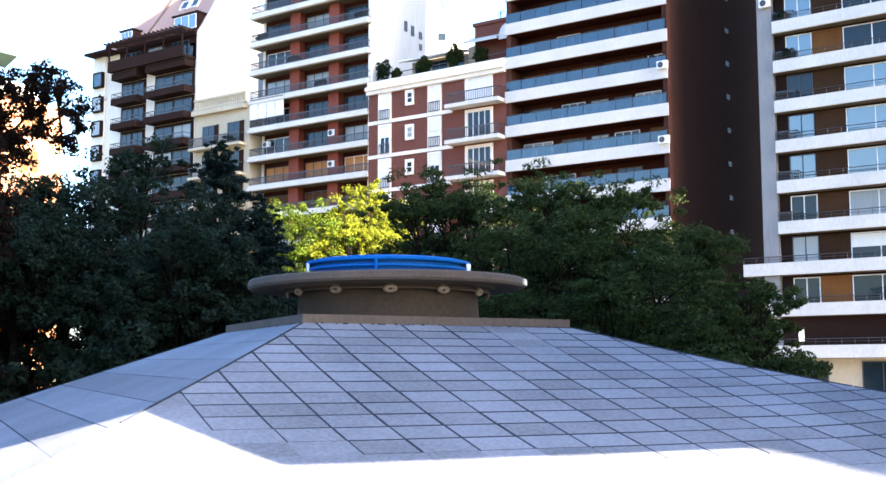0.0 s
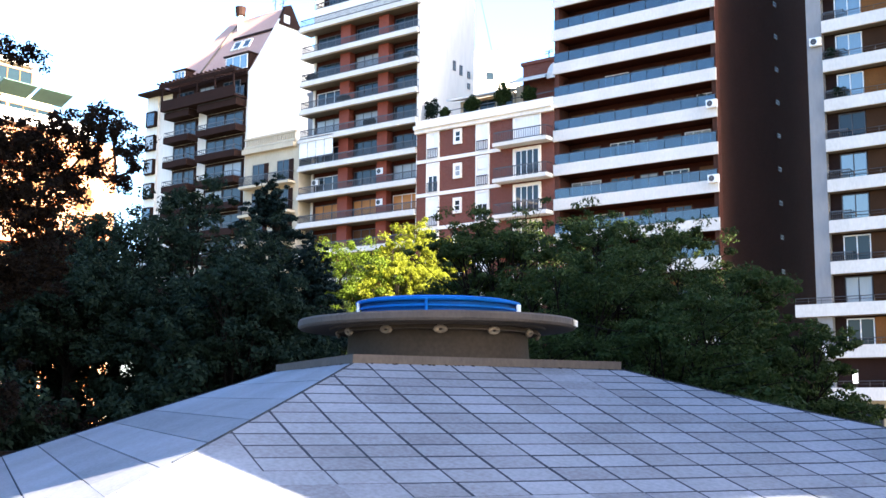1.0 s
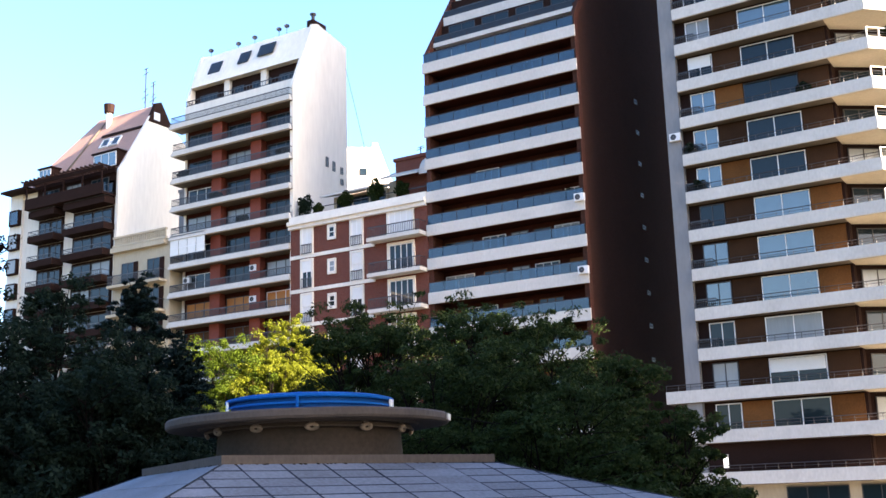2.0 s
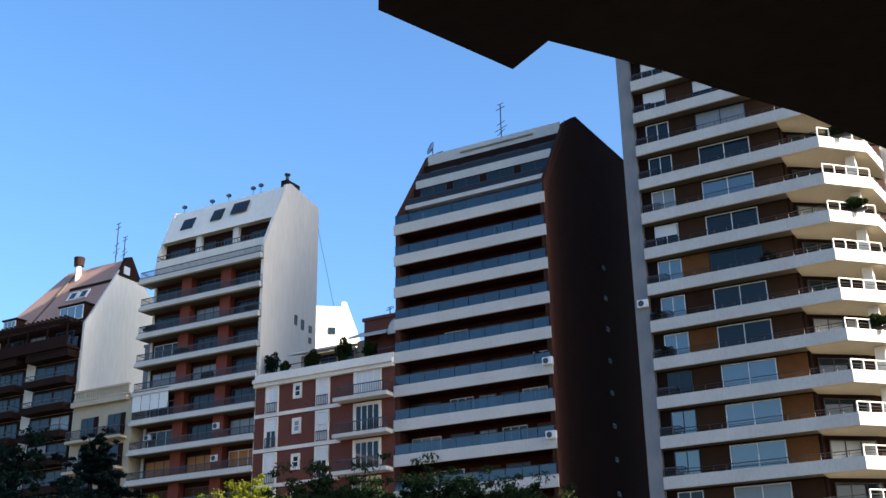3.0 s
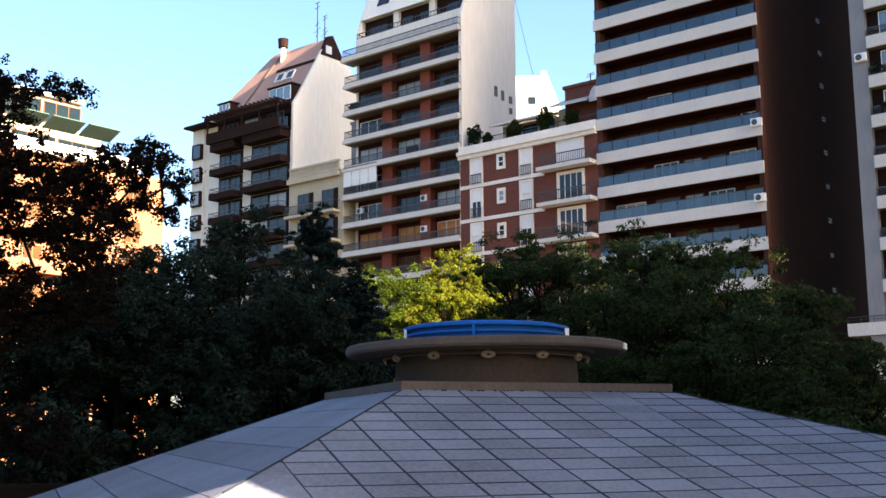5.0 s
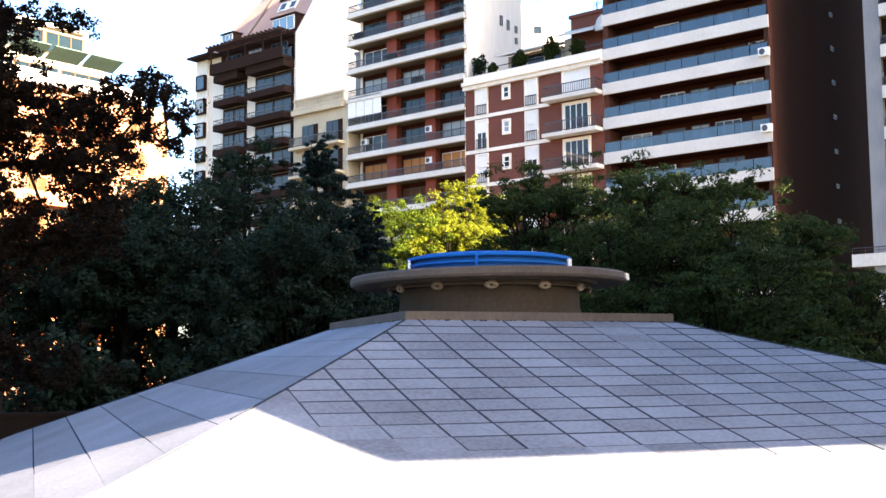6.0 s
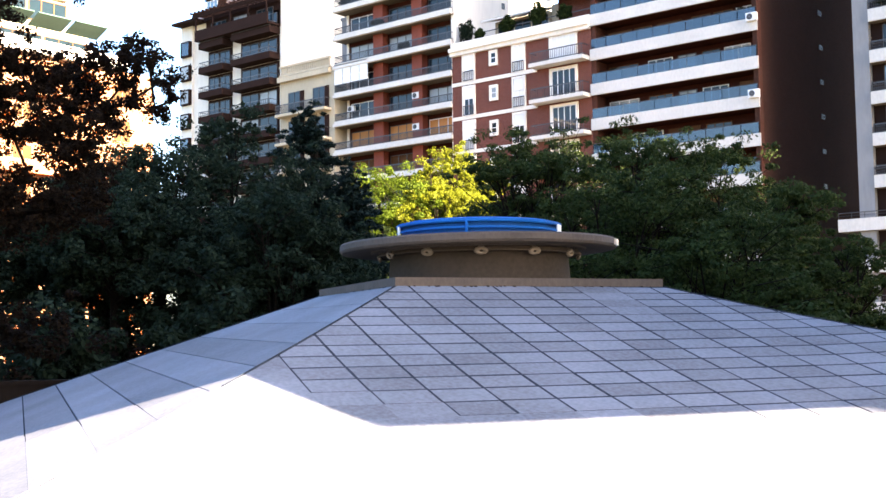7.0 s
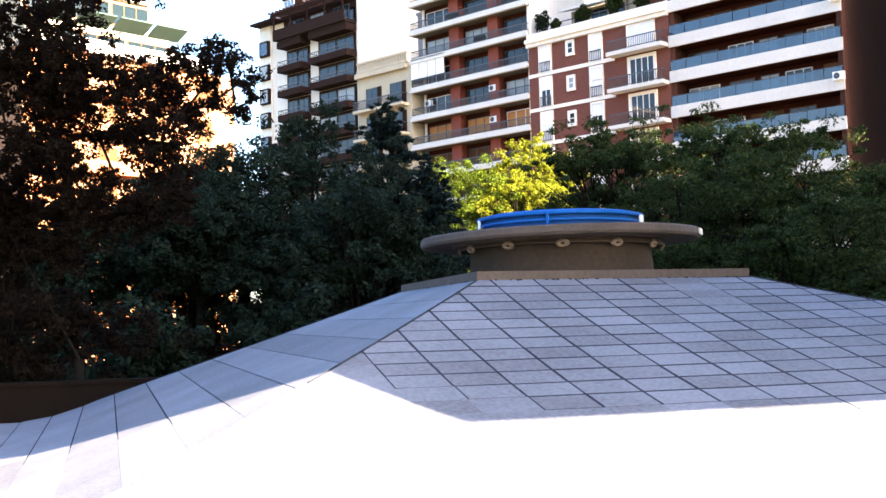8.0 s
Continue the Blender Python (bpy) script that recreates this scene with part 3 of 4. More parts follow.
# ---- house with dark brown balconies and a mansard roof ----
def mansard_house():
    t = thing("mansard_house", "white house with dark brown balconies and faded mansard roof", "apartment building")
    x0, x1, y = -102.6, -87.7, 80.0
    part("body", Solid().box(x0, x1 - 0.3, y + 0.8, y + 10, 0, 38.6), WHITE, t)
    part("side_wall", Solid().side([(y + 0.6, 0), (y + 11, 0), (y + 11, 43.4), (y + 8.4, 45.2), (y + 6.3, 47.2), (y + 5.5, 47.2), (y + 1.3, 39.9), (y + 0.6, 38.9)], x1 - 0.3, x1), WHITE, t, "plain white gable wall")
    # hipped roof: one steep front slope up to the ridge
    a, c = [(x0 - 0.6, y + 1.2), (x1 - 0.31, y + 1.2), (x1 - 0.31, y + 10.5), (x0 - 0.6, y + 10.5)], [(x0 + 5.8, y + 5.8), (x1 - 0.31, y + 5.8), (x1 - 0.31, y + 6.1), (x0 + 5.8, y + 6.1)]
    part("roof", Solid().prism([(*p, 39.4) for p in a], [(*p, 47.5) for p in c]), ROOF_PINK, t, "faded reddish shingle roof")

    def slope(z):
        return y + 1.2 + (z - 39.4) * 4.6 / 8.1
    part("gable_top", Solid().side([(y + 4.5, 45.3), (y + 8.1, 45.3), (y + 6.3, 47.9), (y + 5.5, 47.6)], x1 - 0.3, x1 + 0.12), DARK_BROWN, t, "dark boarded gable top")
    part("gable_light", Solid().box(x1 + 0.12, x1 + 0.16, y + 5.2, y + 6.1, 45.6, 46.5), GREY_METAL, t)
    part("roof_step", Solid().side([(slope(44.55) - 0.22, 44.45), (slope(44.55) + 0.2, 44.45), (slope(44.7) + 0.2, 44.75), (slope(44.7) - 0.16, 44.75)], x1 - 6.6, x1 - 0.3), DARK_BROWN, t, "dark lead step across the roof")
    part("valley", Solid().tube((x0 + 7.4, slope(47.2) - 0.02, 47.2), (x0 + 5.4, slope(40.6) - 0.02, 40.6), 0.1, 0.14), SOFFIT, t, "stained roof valley")
    part("eave", Solid().box(x0 - 2.0, x0 + 2.2, y - 0.9, y + 2.2, 38.6, 38.85), DARK_BROWN, t)
    for ya, yb in ((y - 1.3, y - 1.12), (y + 0.3, y + 0.45)):
        part("pergola_beam", Solid().box(x0 + 2.2, x1 - 0.3, ya, yb, 38.6, 38.95), DARK_BROWN, t)
    for k in range(19):
        part("rafter", Solid().box(x0 + 2.4 + 0.66 * k, x0 + 2.52 + 0.66 * k, y - 1.75, y + 2.0, 38.95, 39.15), DARK_BROWN, t)
    for k in range(5):
        part("pergola_post", Solid().box(x0 + 2.5 + 2.9 * k, x0 + 2.65 + 2.9 * k, y - 1.1, y - 0.96, 37.2, 38.6), DARK_BROWN, t)
    part("terrace_front", Solid().box(x0 + 2.2, x1 - 0.3, y + 0.7, y + 0.78, 36.2, 38.7), DARK_BROWN, t)
    for k in range(3):
        window(t, x0 + 3.2 + 3.8 * k, x0 + 5.8 + 3.8 * k, 36.3, 38.3, y + 0.64, METAL, (GLASS, CURTAIN, GLASS)[k], 2)
    for xa, xb, z in ((-92.0, -88.6, 39.5), (-100.6, -98.8, 39.4)):
        part("dormer", Solid().box(xa - 0.15, xb + 0.15, y + 1.05, y + 2.5, z, z + 1.75).box(xa - 0.3, xb + 0.3, y + 0.85, y + 2.6, z + 1.75, z + 1.9), DARK_BROWN, t)
        window(t, xa, xb, z + 0.1, z + 1.65, y + 1.0, ALU, SKY_GLASS, 2)
    for k, x in enumerate((-93.0, -91.4)):
        lit = part("roof_window", Solid().lattice([-0.65, -0.53, 0.53, 0.65], [-0.65, -0.53, 0.53, 0.65], -0.14, 0.1), ALU, t, "white-framed roof window")
        lit.matrix_basis = pose(x, slope(43.4) - 0.05, 43.4, -29.6)
        part("pane", Solid().box(-0.54, 0.54, -0.06, 0.06, -0.54, 0.54), BLUE_GLASS, lit)
    for i in range(13):
        z = 35.35 - 2.77 * i
        for k, (a, b) in enumerate(((-100.0, -95.9), (-94.5, -88.3))):
            s = Solid().box(a, b, y - 0.7, y - 0.55, z - 0.2, z + 0.5).box(a, b, y - 0.55, y + 0.85, z - 0.2, z).box(a, a + 0.12, y - 0.55, y + 0.8, z, z + 0.5).box(b - 0.12, b, y - 0.55, y + 0.8, z, z + 0.5)
            bal = part("balcony", s, DARK_BROWN, t)
            rail(bal, a + 0.05, b - 0.05, y - 0.66, z + 0.5, 0.55, 0.3, 1.2)
            part("recess", Solid().box(a + 0.05, b - 0.05, y + 0.7, y + 0.82, z, z + 2.5), DARK_BROWN, t)
            for j in range(2):
                w = (b - a - 0.8) / 2
                window(t, a + 0.3 + j * (w + 0.2), a + 0.3 + j * (w + 0.2) + w, z + 0.1, z + 2.2, y + 0.66, METAL, (GLASS, CURTAIN)[(i + j + k) % 5 == 0], 1)
        # boxed bay windows at the corner
        zz = z - 0.3
        s = Solid().box(-104.25, -104.1, y + 0.1, y + 0.5, zz, zz + 1.75).box(-102.8, -102.65, y + 0.1, y + 0.5, zz, zz + 1.75).box(-104.1, -102.8, y + 0.1, y + 0.5, zz, zz + 0.15).box(-104.1, -102.8, y + 0.1, y + 0.5, zz + 1.6, zz + 1.75)
        bay = part("bay_window", s, DARK_BROWN, t)
        part("pane", Solid().box(-104.1, -102.8, y + 0.13, y + 0.17, zz + 0.15, zz + 1.6), CURTAIN if i % 4 else BLUE_GLASS, bay)
    part("corner_pier", Solid().box(-104.6, x0, y + 0.5, y + 10, 0, 38.6), WHITE, t)
    part("top_balcony", Solid().box(-100.2, -88.2, y - 1.1, y - 0.95, 36.0, 37.2).box(-100.2, -88.2, y - 0.95, y + 0.8, 36.0, 36.2), DARK_BROWN, t)
    c = thing("chimney", "round black chimney pot on a white flue", "chimney", "chimneys")
    part("flue", Solid().tube((0, 0, -1.0), (0, 0, 1.2), 0.32), WHITE, c)
    part("cap", Solid().tube((0, 0, 1.2), (0, 0, 2.2), 0.55, 0.62, 12), DARK_BROWN, c)
    c.location = (-94.6, 85.2, 46.6)
    antenna(-89.8, 86.0, 47.5, 4.8)
    antenna(-88.6, 86.0, 47.4, 3.0)


# ---- tall corner tower with white bands ----
def corner_tower():
    t = thing("apartment_tower", "tall corner apartment tower with broad white balcony bands and wooden shutters", "apartment building")
    x0, xk, xc, y = -26.75, -16.2, -12.6, 80.0
    top = 76.0
    part("body", Solid().slab([(x0 - 0.2, y + 0.8), (xk + 0.7, y + 0.8), (xk + 0.7, y + 1.7), (-12.2, y + 4.2), (-9.6, y + 8), (-9.6, y + 30), (x0 - 0.2, y + 30)], 4.6, top), DARK_BROWN, t)
    part("side_wall", Solid().box(x0 - 1.2, x0 - 0.1, y + 0.3, y + 30.2, 0, top), GREY_WALL, t, "grey rendered end pier")
    part("flank_wall", Solid().box(-9.6, -9.1, y + 9.0, y + 30, 4.6, top), WHITE, t, "plain white flank wall")
    part("base", Solid().box(x0 + 1.0, -9.6, y + 1.2, y + 30, 0, 4.6), CREAM, t)
    for a, b in ((-25.6, -23.9), (-21.6, -17.4), (-16.6, -12.8)):
        window(t, a, b, 0.4, 4.0, y + 1.15, METAL, GLASS, 2)
    rnd = random.Random(3)
    for i in range(-5, 20):
        z = 60.2 - 2.945 * i
        if z < 4:
            break
        xl = x0 if z > 11 else -29.4 if z > 9 else -28.0
        ring = [(xl, y), (xc, y - 0.55), (-9.75, y + 2.3), (-9.3, y + 6.5), (-9.6, y + 9), (xl, y + 4)]
        inner = [(xl, y + 0.16), (xc - 0.07, y - 0.39), (-9.88, y + 2.4), (-9.45, y + 6.5), (-9.6, y + 9), (xl, y + 4)]
        s = Solid().slab(ring, z, z + 0.2)
        for p, q, p2, q2 in zip(ring[:3], ring[1:4], inner[:3], inner[1:4]):
            s.slab([p, q, q2, p2], z + 0.2, z + 0.88)
        b = part("balcony", s, FASCIA, t)
        cut = (-15.5, y + 0.16 - 0.55 * (-15.5 - xl) / (xc - 0.07 - xl))
        # front soffit brown holds shade; the corner's cream holds bounced sunlight
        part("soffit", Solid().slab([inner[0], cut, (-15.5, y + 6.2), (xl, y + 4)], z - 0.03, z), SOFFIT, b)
        part("soffit", Solid().slab([cut, *inner[1:5], (-15.5, y + 6.2)], z - 0.03, z), CREAM, b, "corner terrace soffit, paler for bounced sunlight")
        # railing above the band
        r = Solid()
        for p, q in zip(inner[:3], inner[1:4]):
            p3, q3 = Vector((*p, z + 0.88)), Vector((*q, z + 0.88))
            n = max(2, int((q3 - p3).length / 0.9))
            r.tube(p3 + Vector((0, 0, 0.45)), q3 + Vector((0, 0, 0.45)), 0.03, sides=4).tube(p3 + Vector((0, 0, 0.25)), q3 + Vector((0, 0, 0.25)), 0.015, sides=4)
            for k in range(n + 1):
                m = p3.lerp(q3, k / n)
                r.tube(m, m + Vector((0, 0, 0.45)), 0.02, sides=4)
        part("railing", r, METAL, b)
        # pale framed parapet on the sunny side
        p3, q3, up = Vector((*inner[1], z + 0.88)), Vector((*inner[2], z + 0.88)), Vector((0, 0, 0.75))
        frame_rail = Solid().tube(p3 + up, q3 + up, 0.045, sides=6)
        for k in range(5):
            m = p3.lerp(q3, k / 4)
            frame_rail.tube(m, m + up, 0.055, sides=6)
        part("parapet_frame", frame_rail, WHITE, b, "pale concrete parapet frame")
        if z > 11:
            rail(b, xl + 0.04, xl + 1.5, y + 0.2, z + 0.88, 0.7, 0.14, 1.2)
        # corner piers that catch the light
        part("pier", Solid().box(-11.4, -10.7, y + 2.2, y + 2.9, z + 0.2, z + 2.9), WHITE, t)
        lay = [(-26.0, -24.1, "w"), (-24.05, -21.95, "s"), (-21.9, -17.9, "w"), (-17.85, -15.7, "s")]
        for a, b2, kind in lay if i < 19 else ():
            roll = rnd.random()
            if kind == "w":
                # lower floors more often take the glass with the painted sky reflection
                bright = rnd.random() < 0.1 + 0.036 * i and i < 18
                window(t, a, b2, z + 0.2, z + 2.75, y + 0.74, rnd.choice((METAL, ALU, ALU)), CURTAIN if roll > 0.88 else SKY_GLASS if bright else GLASS, 1)
                if roll < 0.2:
                    part("half_blind", Solid().box(a + 0.1, b2 - 0.1, y + 0.63, y + 0.66, z + 1.7 + roll, z + 2.65), BLIND, t)
            else:
                part("shutter", Solid().box(a, b2, y + 0.68, y + 0.8, z + 0.2, z + 2.8), VARNISH if roll < (0.35 if i > 11 else 0.08) else PANEL, t)
        if i == 19:
            # flat dark sheet stands in for the shade of a deep lobby
            part("hall_shade_sheet", Solid().box(x0, xk + 0.6, y + 0.62, y + 0.78, z + 0.2, z + 2.9), DARK_BROWN, t, "dark sheet for the shaded depth of the entrance storey")
            continue
        w = window(t, 0.2, 3.7, z + 0.2, z + 2.6, 0, METAL, GLASS if i % 3 else CURTAIN, 2)
        w.matrix_basis = pose(-15.36, y + 1.66, 0, 0, 0, 38)
    for k, i in enumerate((7, 9, 12, 15)):
        planter(-11.4 + 0.3 * k, y + 0.5 + 0.35 * k, 60.2 - 2.945 * i + 0.9, 1.8, 60 + k, LEAF_MID, 0.9)
    for x, i in ((-26.2, 11), (-25.8, 12), (-17.5, 10)):
        planter(x, y + 0.3, 60.2 - 2.945 * i + 0.7, 1.0, 70 + i, LEAF_DARK, 0.9)
    air_unit(x0 - 0.5, 80.31, 30.2)
    air_unit(-17.0, 81.5, 38.2)
    lamp = thing("wall_lamp", "lit white wall lamp in the entrance storey", "lamp")
    lamp.location = (-25.5, y + 0.62, 5.9)
    part("housing", Solid().box(-0.2, 0.2, -0.1, 0.0, -0.5, 0.5), METAL, lamp)
    part("diffuser", Solid().box(-0.16, 0.16, -0.2, -0.1, -0.45, 0.45), GLOW, lamp, "glowing white diffuser")


# ---- sunlit houses beyond ----
def sunlit_house():
    t = thing("apartment_house", "sunlit orange brick apartment house with white balconies and green awnings", "apartment building")
    x, y0, y1 = -75.0, 37.0, 55.0
    part("body", Solid().box(x - 14, x, y0, y1, 0, 24.0), ORANGE_BRICK, t)
    part("upper_storey", Solid().box(x - 13, x - 1.6, y0 + 1, 50.0, 24.0, 26.9).box(x - 13, x - 2.2, y0 + 1, 48.3, 26.9, 29.2), CREAM, t)
    part("roof_edge", Solid().box(x - 13, x - 1.8, y0 + 0.8, 48.5, 29.2, 29.5), FASCIA, t)
    part("terrace_front", Solid().box(x - 1.2, x + 0.6, y0, 52.2, 24.0, 24.2).box(x + 0.4, x + 0.6, y0, 52.2, 24.2, 25.0), FASCIA, t)
    for i in range(7):
        z = 20.9 - 2.9 * i
        part("balcony", Solid().box(x, x + 1.0, y0 + 1, y1 - 5.5, z, z + 0.3).box(x + 0.85, x + 1.0, y0 + 1, y1 - 5.5, z + 0.3, z + 1.0), ORANGE_BRICK, t)
        for k in range(4):
            w = window(t, 0, 1.6, z + 0.4, z + 2.2, 0, ORANGE_BRICK, WOOD, 1)
            w.matrix_basis = pose(x + 0.03, y0 + 1.6 + 4.2 * k, 0, 0, 0, 90)
    for k in range(3):
        window(t, 0, 3.6, 24.9, 26.0, 0, WOOD, GLASS, 2).matrix_basis = pose(x - 1.55, y0 + 1.6 + 3.8 * k, 0, 0, 0, 90)
        window(t, 0, 3.2, 27.2, 28.9, 0, WOOD, GLASS, 2).matrix_basis = pose(x - 2.15, y0 + 1.4 + 3.4 * k, 0, 0, 0, 90)
    green = material("green_awning", (0.045, 0.1, 0.08), 0.8)
    for k in range(4):
        a = part("awning", Solid().side([(0, 0), (0.1, 0.1), (-1.4, 0.75), (-1.5, 0.65)], 0, 2.7), green, t, "green canvas awning")
        a.matrix_basis = pose(x - 0.1, y0 + 0.9 + 3.05 * k, 26.1, 0, 0, 90)


def far_house():
    t = thing("white_house", "far white sunlit building with a stepped roof", "apartment building")
    n = Vector((-0.62, 0.78))
    def along(d, back=0.0):
        return (-82.6 + 0.78 * d + n.x * back, 120 + 0.62 * d + n.y * back)
    part("body", Solid().slab([along(-9), along(0), along(0, 10), along(-9, 10)], 0, 49.6).slab([along(-3.4), along(0), along(0, 8), along(-3.4, 8)], 49.6, 50.5), WHITE, t)
    lo, hi = [along(0), along(5.4), along(5.4, 10), along(0, 10)], [along(0), along(0.6), along(0.6, 10), along(0, 10)]
    part("ramp_wall", Solid().prism([(*p, 38.0) for p in lo], [(*p, 51.2) for p in hi]).slab(lo, 0, 38.0), WHITE, t, "white wall with a sloping top")
    w = window(t, 0, 1.0, 46.6, 47.6, 0, METAL, GLASS, 0)
    w.matrix_basis = pose(*along(-1.8, -0.02), 0, 0, 0, math.degrees(math.atan2(0.62, 0.78)))
    r = rail(t, -5.6, 0, 0, 49.6, 0.9, 0.6)
    r.matrix_basis = pose(*along(-3.6, 0.2), 0, 0, 0, math.degrees(math.atan2(0.62, 0.78)))


for build in (blue_tower, red_tower, brick_house, cream_house, mansard_house, corner_tower, sunlit_house, far_house, guy_cable):
    build()

# an unseen tall block, added behind the walker's shoulder to shade the park
t = thing("shade_block", "tall brown block added unseen to shade the park", "apartment building")
BLOCK = 30.0
part("body", Solid().box(BLOCK, BLOCK + 16, 15.0, 47.0, 0, 56), BROWN_WALL, t)
# unseen added wing; its raised corner lets a strip of sun onto the roof
t = thing("shade_wing", "bare concrete wing added unseen to cast shade", "building")
part("wall", Solid().box(6.0, 6.5, 11.65, 24.0, 0, 14.8), PAVING, t)
ring = [(6.0, 8.14, 8.53), (6.5, 8.14, 8.53), (6.5, 11.65, 7.3), (6.0, 11.65, 7.3)]
# unseen upper storey, added to keep the sun off the bronze tree
part("upper_wall", Solid().box(6.0, 6.5, -4.0, 24.0, 14.8, 30.0), PAVING, t)
part("raised_corner", Solid().prism(ring, [(x, y, 14.8) for x, y, z in ring]), PAVING, t)


# ---- tiled pavilion roof: a low square pyramid with flared hips ----
CX, CY, ROOF_TURN = -9.52, 12.29, 59.8
E1 = Vector((math.cos(radians(ROOF_TURN)), math.sin(radians(ROOF_TURN))))
E2 = Vector((-E1.y, E1.x))
HIPS = {"near": (-0.31, 0.004), "left": (-0.265, 0.0), "right": (-0.25, 0.009), "back": (-0.265, 0.0)}
FACES = {"front": ("near", "right"), "left": ("near", "left"), "right": ("right", "back"), "back": ("left", "back")}
TOP = 1.75


def roof_point(face, u, s, lift=0.0):
    """The roof's place u along a face and s out from its middle."""
    a, b = FACES[face]
    rho = s * math.sqrt(2) - 2.47
    ha, hb = (0.60 + HIPS[k][0] * rho + HIPS[k][1] * rho * rho + (0.075 * max(0.0, rho - 6.4) ** 2 if k == "left" else 0.0) for k in (a, b))
    w = (u / s + 1) / 2
    along, out = {"front": (E1, -E2), "left": (E2, -E1), "right": (E2, E1), "back": (E1, E2)}[face]
    p = Vector((CX, CY)) + along * u + out * s
    return Vector((p.x, p.y, EYE + ha * (1 - w) + hb * w + lift))


def clipped(u0, u1, s0, s1, lean, tilt):
    """The cell, leaning with its joints, cut off at the two hips."""
    ring = [(u + lean * (s - 3.5), s + tilt * (s - 1.0) * max(-2.5, min(4.0, u + 1.5))) for u, s in ((u0, s0), (u1, s0), (u1, s1), (u0, s1))]
    ring = [(u, max(s, TOP)) for u, s in ring]
    for sign in (1, -1):
        cut = []
        for (ua, sa), (ub, sb) in zip(ring, ring[1:] + ring[:1]):
            da, db = sa - sign * ua - 0.02, sb - sign * ub - 0.02
            if da >= 0:
                cut.append((ua, sa))
            if da * db < 0:
                f = da / (da - db)
                cut.append((ua + (ub - ua) * f, sa + (sb - sa) * f))
        ring = cut
    return ring


roof = thing("pavilion_roof", "low pyramid roof of grey cement tiles with dark joints", "roof")
rnd = random.Random(2)
base = Solid()
for face in FACES:
    n, m, far = 10, 16, 9.5
    k = len(base.v)
    for i in range(m + 1):
        s = TOP - 0.1 + (far - TOP + 0.1) * i / m
        base.v += [tuple(roof_point(face, s * (2 * j / n - 1), s, -0.001 if face in ("front", "right") else -0.01)) for j in range(n + 1)]
    for i in range(m):
        for j in range(n):
            a = k + i * (n + 1) + j
            q = (a, a + 1, a + n + 2, a + n + 1)
            base.f.append(q if face in ("left", "back") else q[::-1])
part("underlay", base, JOINT, roof, "dark bedding under the tiles")


def course(k):
    """How far out the front's course k begins; the courses widen towards the eaves."""
    return 2.2 + 0.232 * k + 0.0042 * k * k


# tiles: courses (their inner and outer edge), the width of a tile, its first joint, and how the joints lean
FRONT = [(course(k), course(k + 1)) for k in range(-2, 21)]
SIDE = [(1.787 + 0.503 * k, 1.787 + 0.503 * (k + 1)) for k in range(15)]
LAYOUT = {"front": (FRONT, 0.535, -3.04, 0.11, 0.024), "left": (SIDE, 0, 0, 0.0, 0.0), "right": (FRONT[:18], 0.535, -3.04, 0.11, 0.0), "back": (SIDE[:11], 0, 0, 0.0, 0.0)}
rest, tiles = Solid(), 0
for face, (courses, wide, first, lean, tilt) in LAYOUT.items():
    small = face in ("front", "right")
    joint, side = (0.013, 0.014) if small else (0.008, 0.001)
    for s, s_end in courses:
        if small:
            starts = [first + wide * i for i in range(-20, 32)]
            spans = [(p, p + wide) for p in starts if -s_end - 2 < p < s_end + 1]
        else:
            # long side courses drop their joints at the sunlit end, lost in glare
            part_way = 1.3 * (s - 3.95) - 3.95 if face == "left" else -s_end
            spans = [(-s_end - 0.2, part_way), (part_way, s_end + 0.2)] if part_way > -s_end else [(-s_end - 0.2, s_end + 0.2)]
        for u, u_end in spans:
            j = [rnd.uniform(-0.003, 0.006) for _ in range(4)]
            # joints dropped further down the front, where sun glare drowns them
            jointless = face == "front" and s > min(4.1 + (u + 3.8) * 1.5, 5.2 + 0.14 * (u + 0.9) + 0.5 * max(0.0, u - 1.4))
            # joints also filled in one area by the lantern
            jointless = jointless or (face == "front" and s < 2.6 and 0.35 < u < 1.2) or (face == "left" and u < -s_end and u_end < s_end)
            gap, across = (0.0, 0.0) if jointless else (joint, side)
            j = [0.001] * 4 if jointless else j if small else [0.4 * q for q in j]
            ring = clipped(u + across + j[0], u_end - across - j[1], s + gap + j[2], s_end - gap - j[3], lean, tilt)
            if len(ring) >= 3:
                lift, tip = rnd.uniform(0.0005, 0.002), rnd.uniform(-0.0005, 0.001)
                top = [roof_point(face, p, q, lift + tip * (q - s) / (s_end - s)) for p, q in ring]
                low = [roof_point(face, p, q, -0.03) for p, q in ring]
                if not small:
                    top, low = top[::-1], low[::-1]
                if tiles < 300 and ((face == "front" and s < 5.5 and -4.4 < u < 3.0) or (face == "left" and 2 < s < 7.5)):
                    part("tile", Solid().prism(low[::-1], top[::-1]), TILE, roof)
                    tiles += 1
                else:
                    rest.prism(low[::-1], top[::-1])
tagged(part("tile_field", rest, TILE_REST, roof, "the further cement tiles"), kind="stuff")
for hip, face, side in (("near", "front", -1), ("right", "front", 1), ("left", "left", 1)):
    cap = Solid()
    # the near hip line stops where sun glare hides it
    for i in range(8 if hip == "near" else 24):
        s0, s1 = TOP + 0.05 + 0.3 * i, TOP + 0.34 + 0.3 * i
        a, b = roof_point(face, side * s0, s0, 0.004), roof_point(face, side * s1, s1, 0.004)
        cap.tube(a, b, 0.008, sides=6)
    part("hip_cap", cap, JOINT, roof, "mortared hip line")

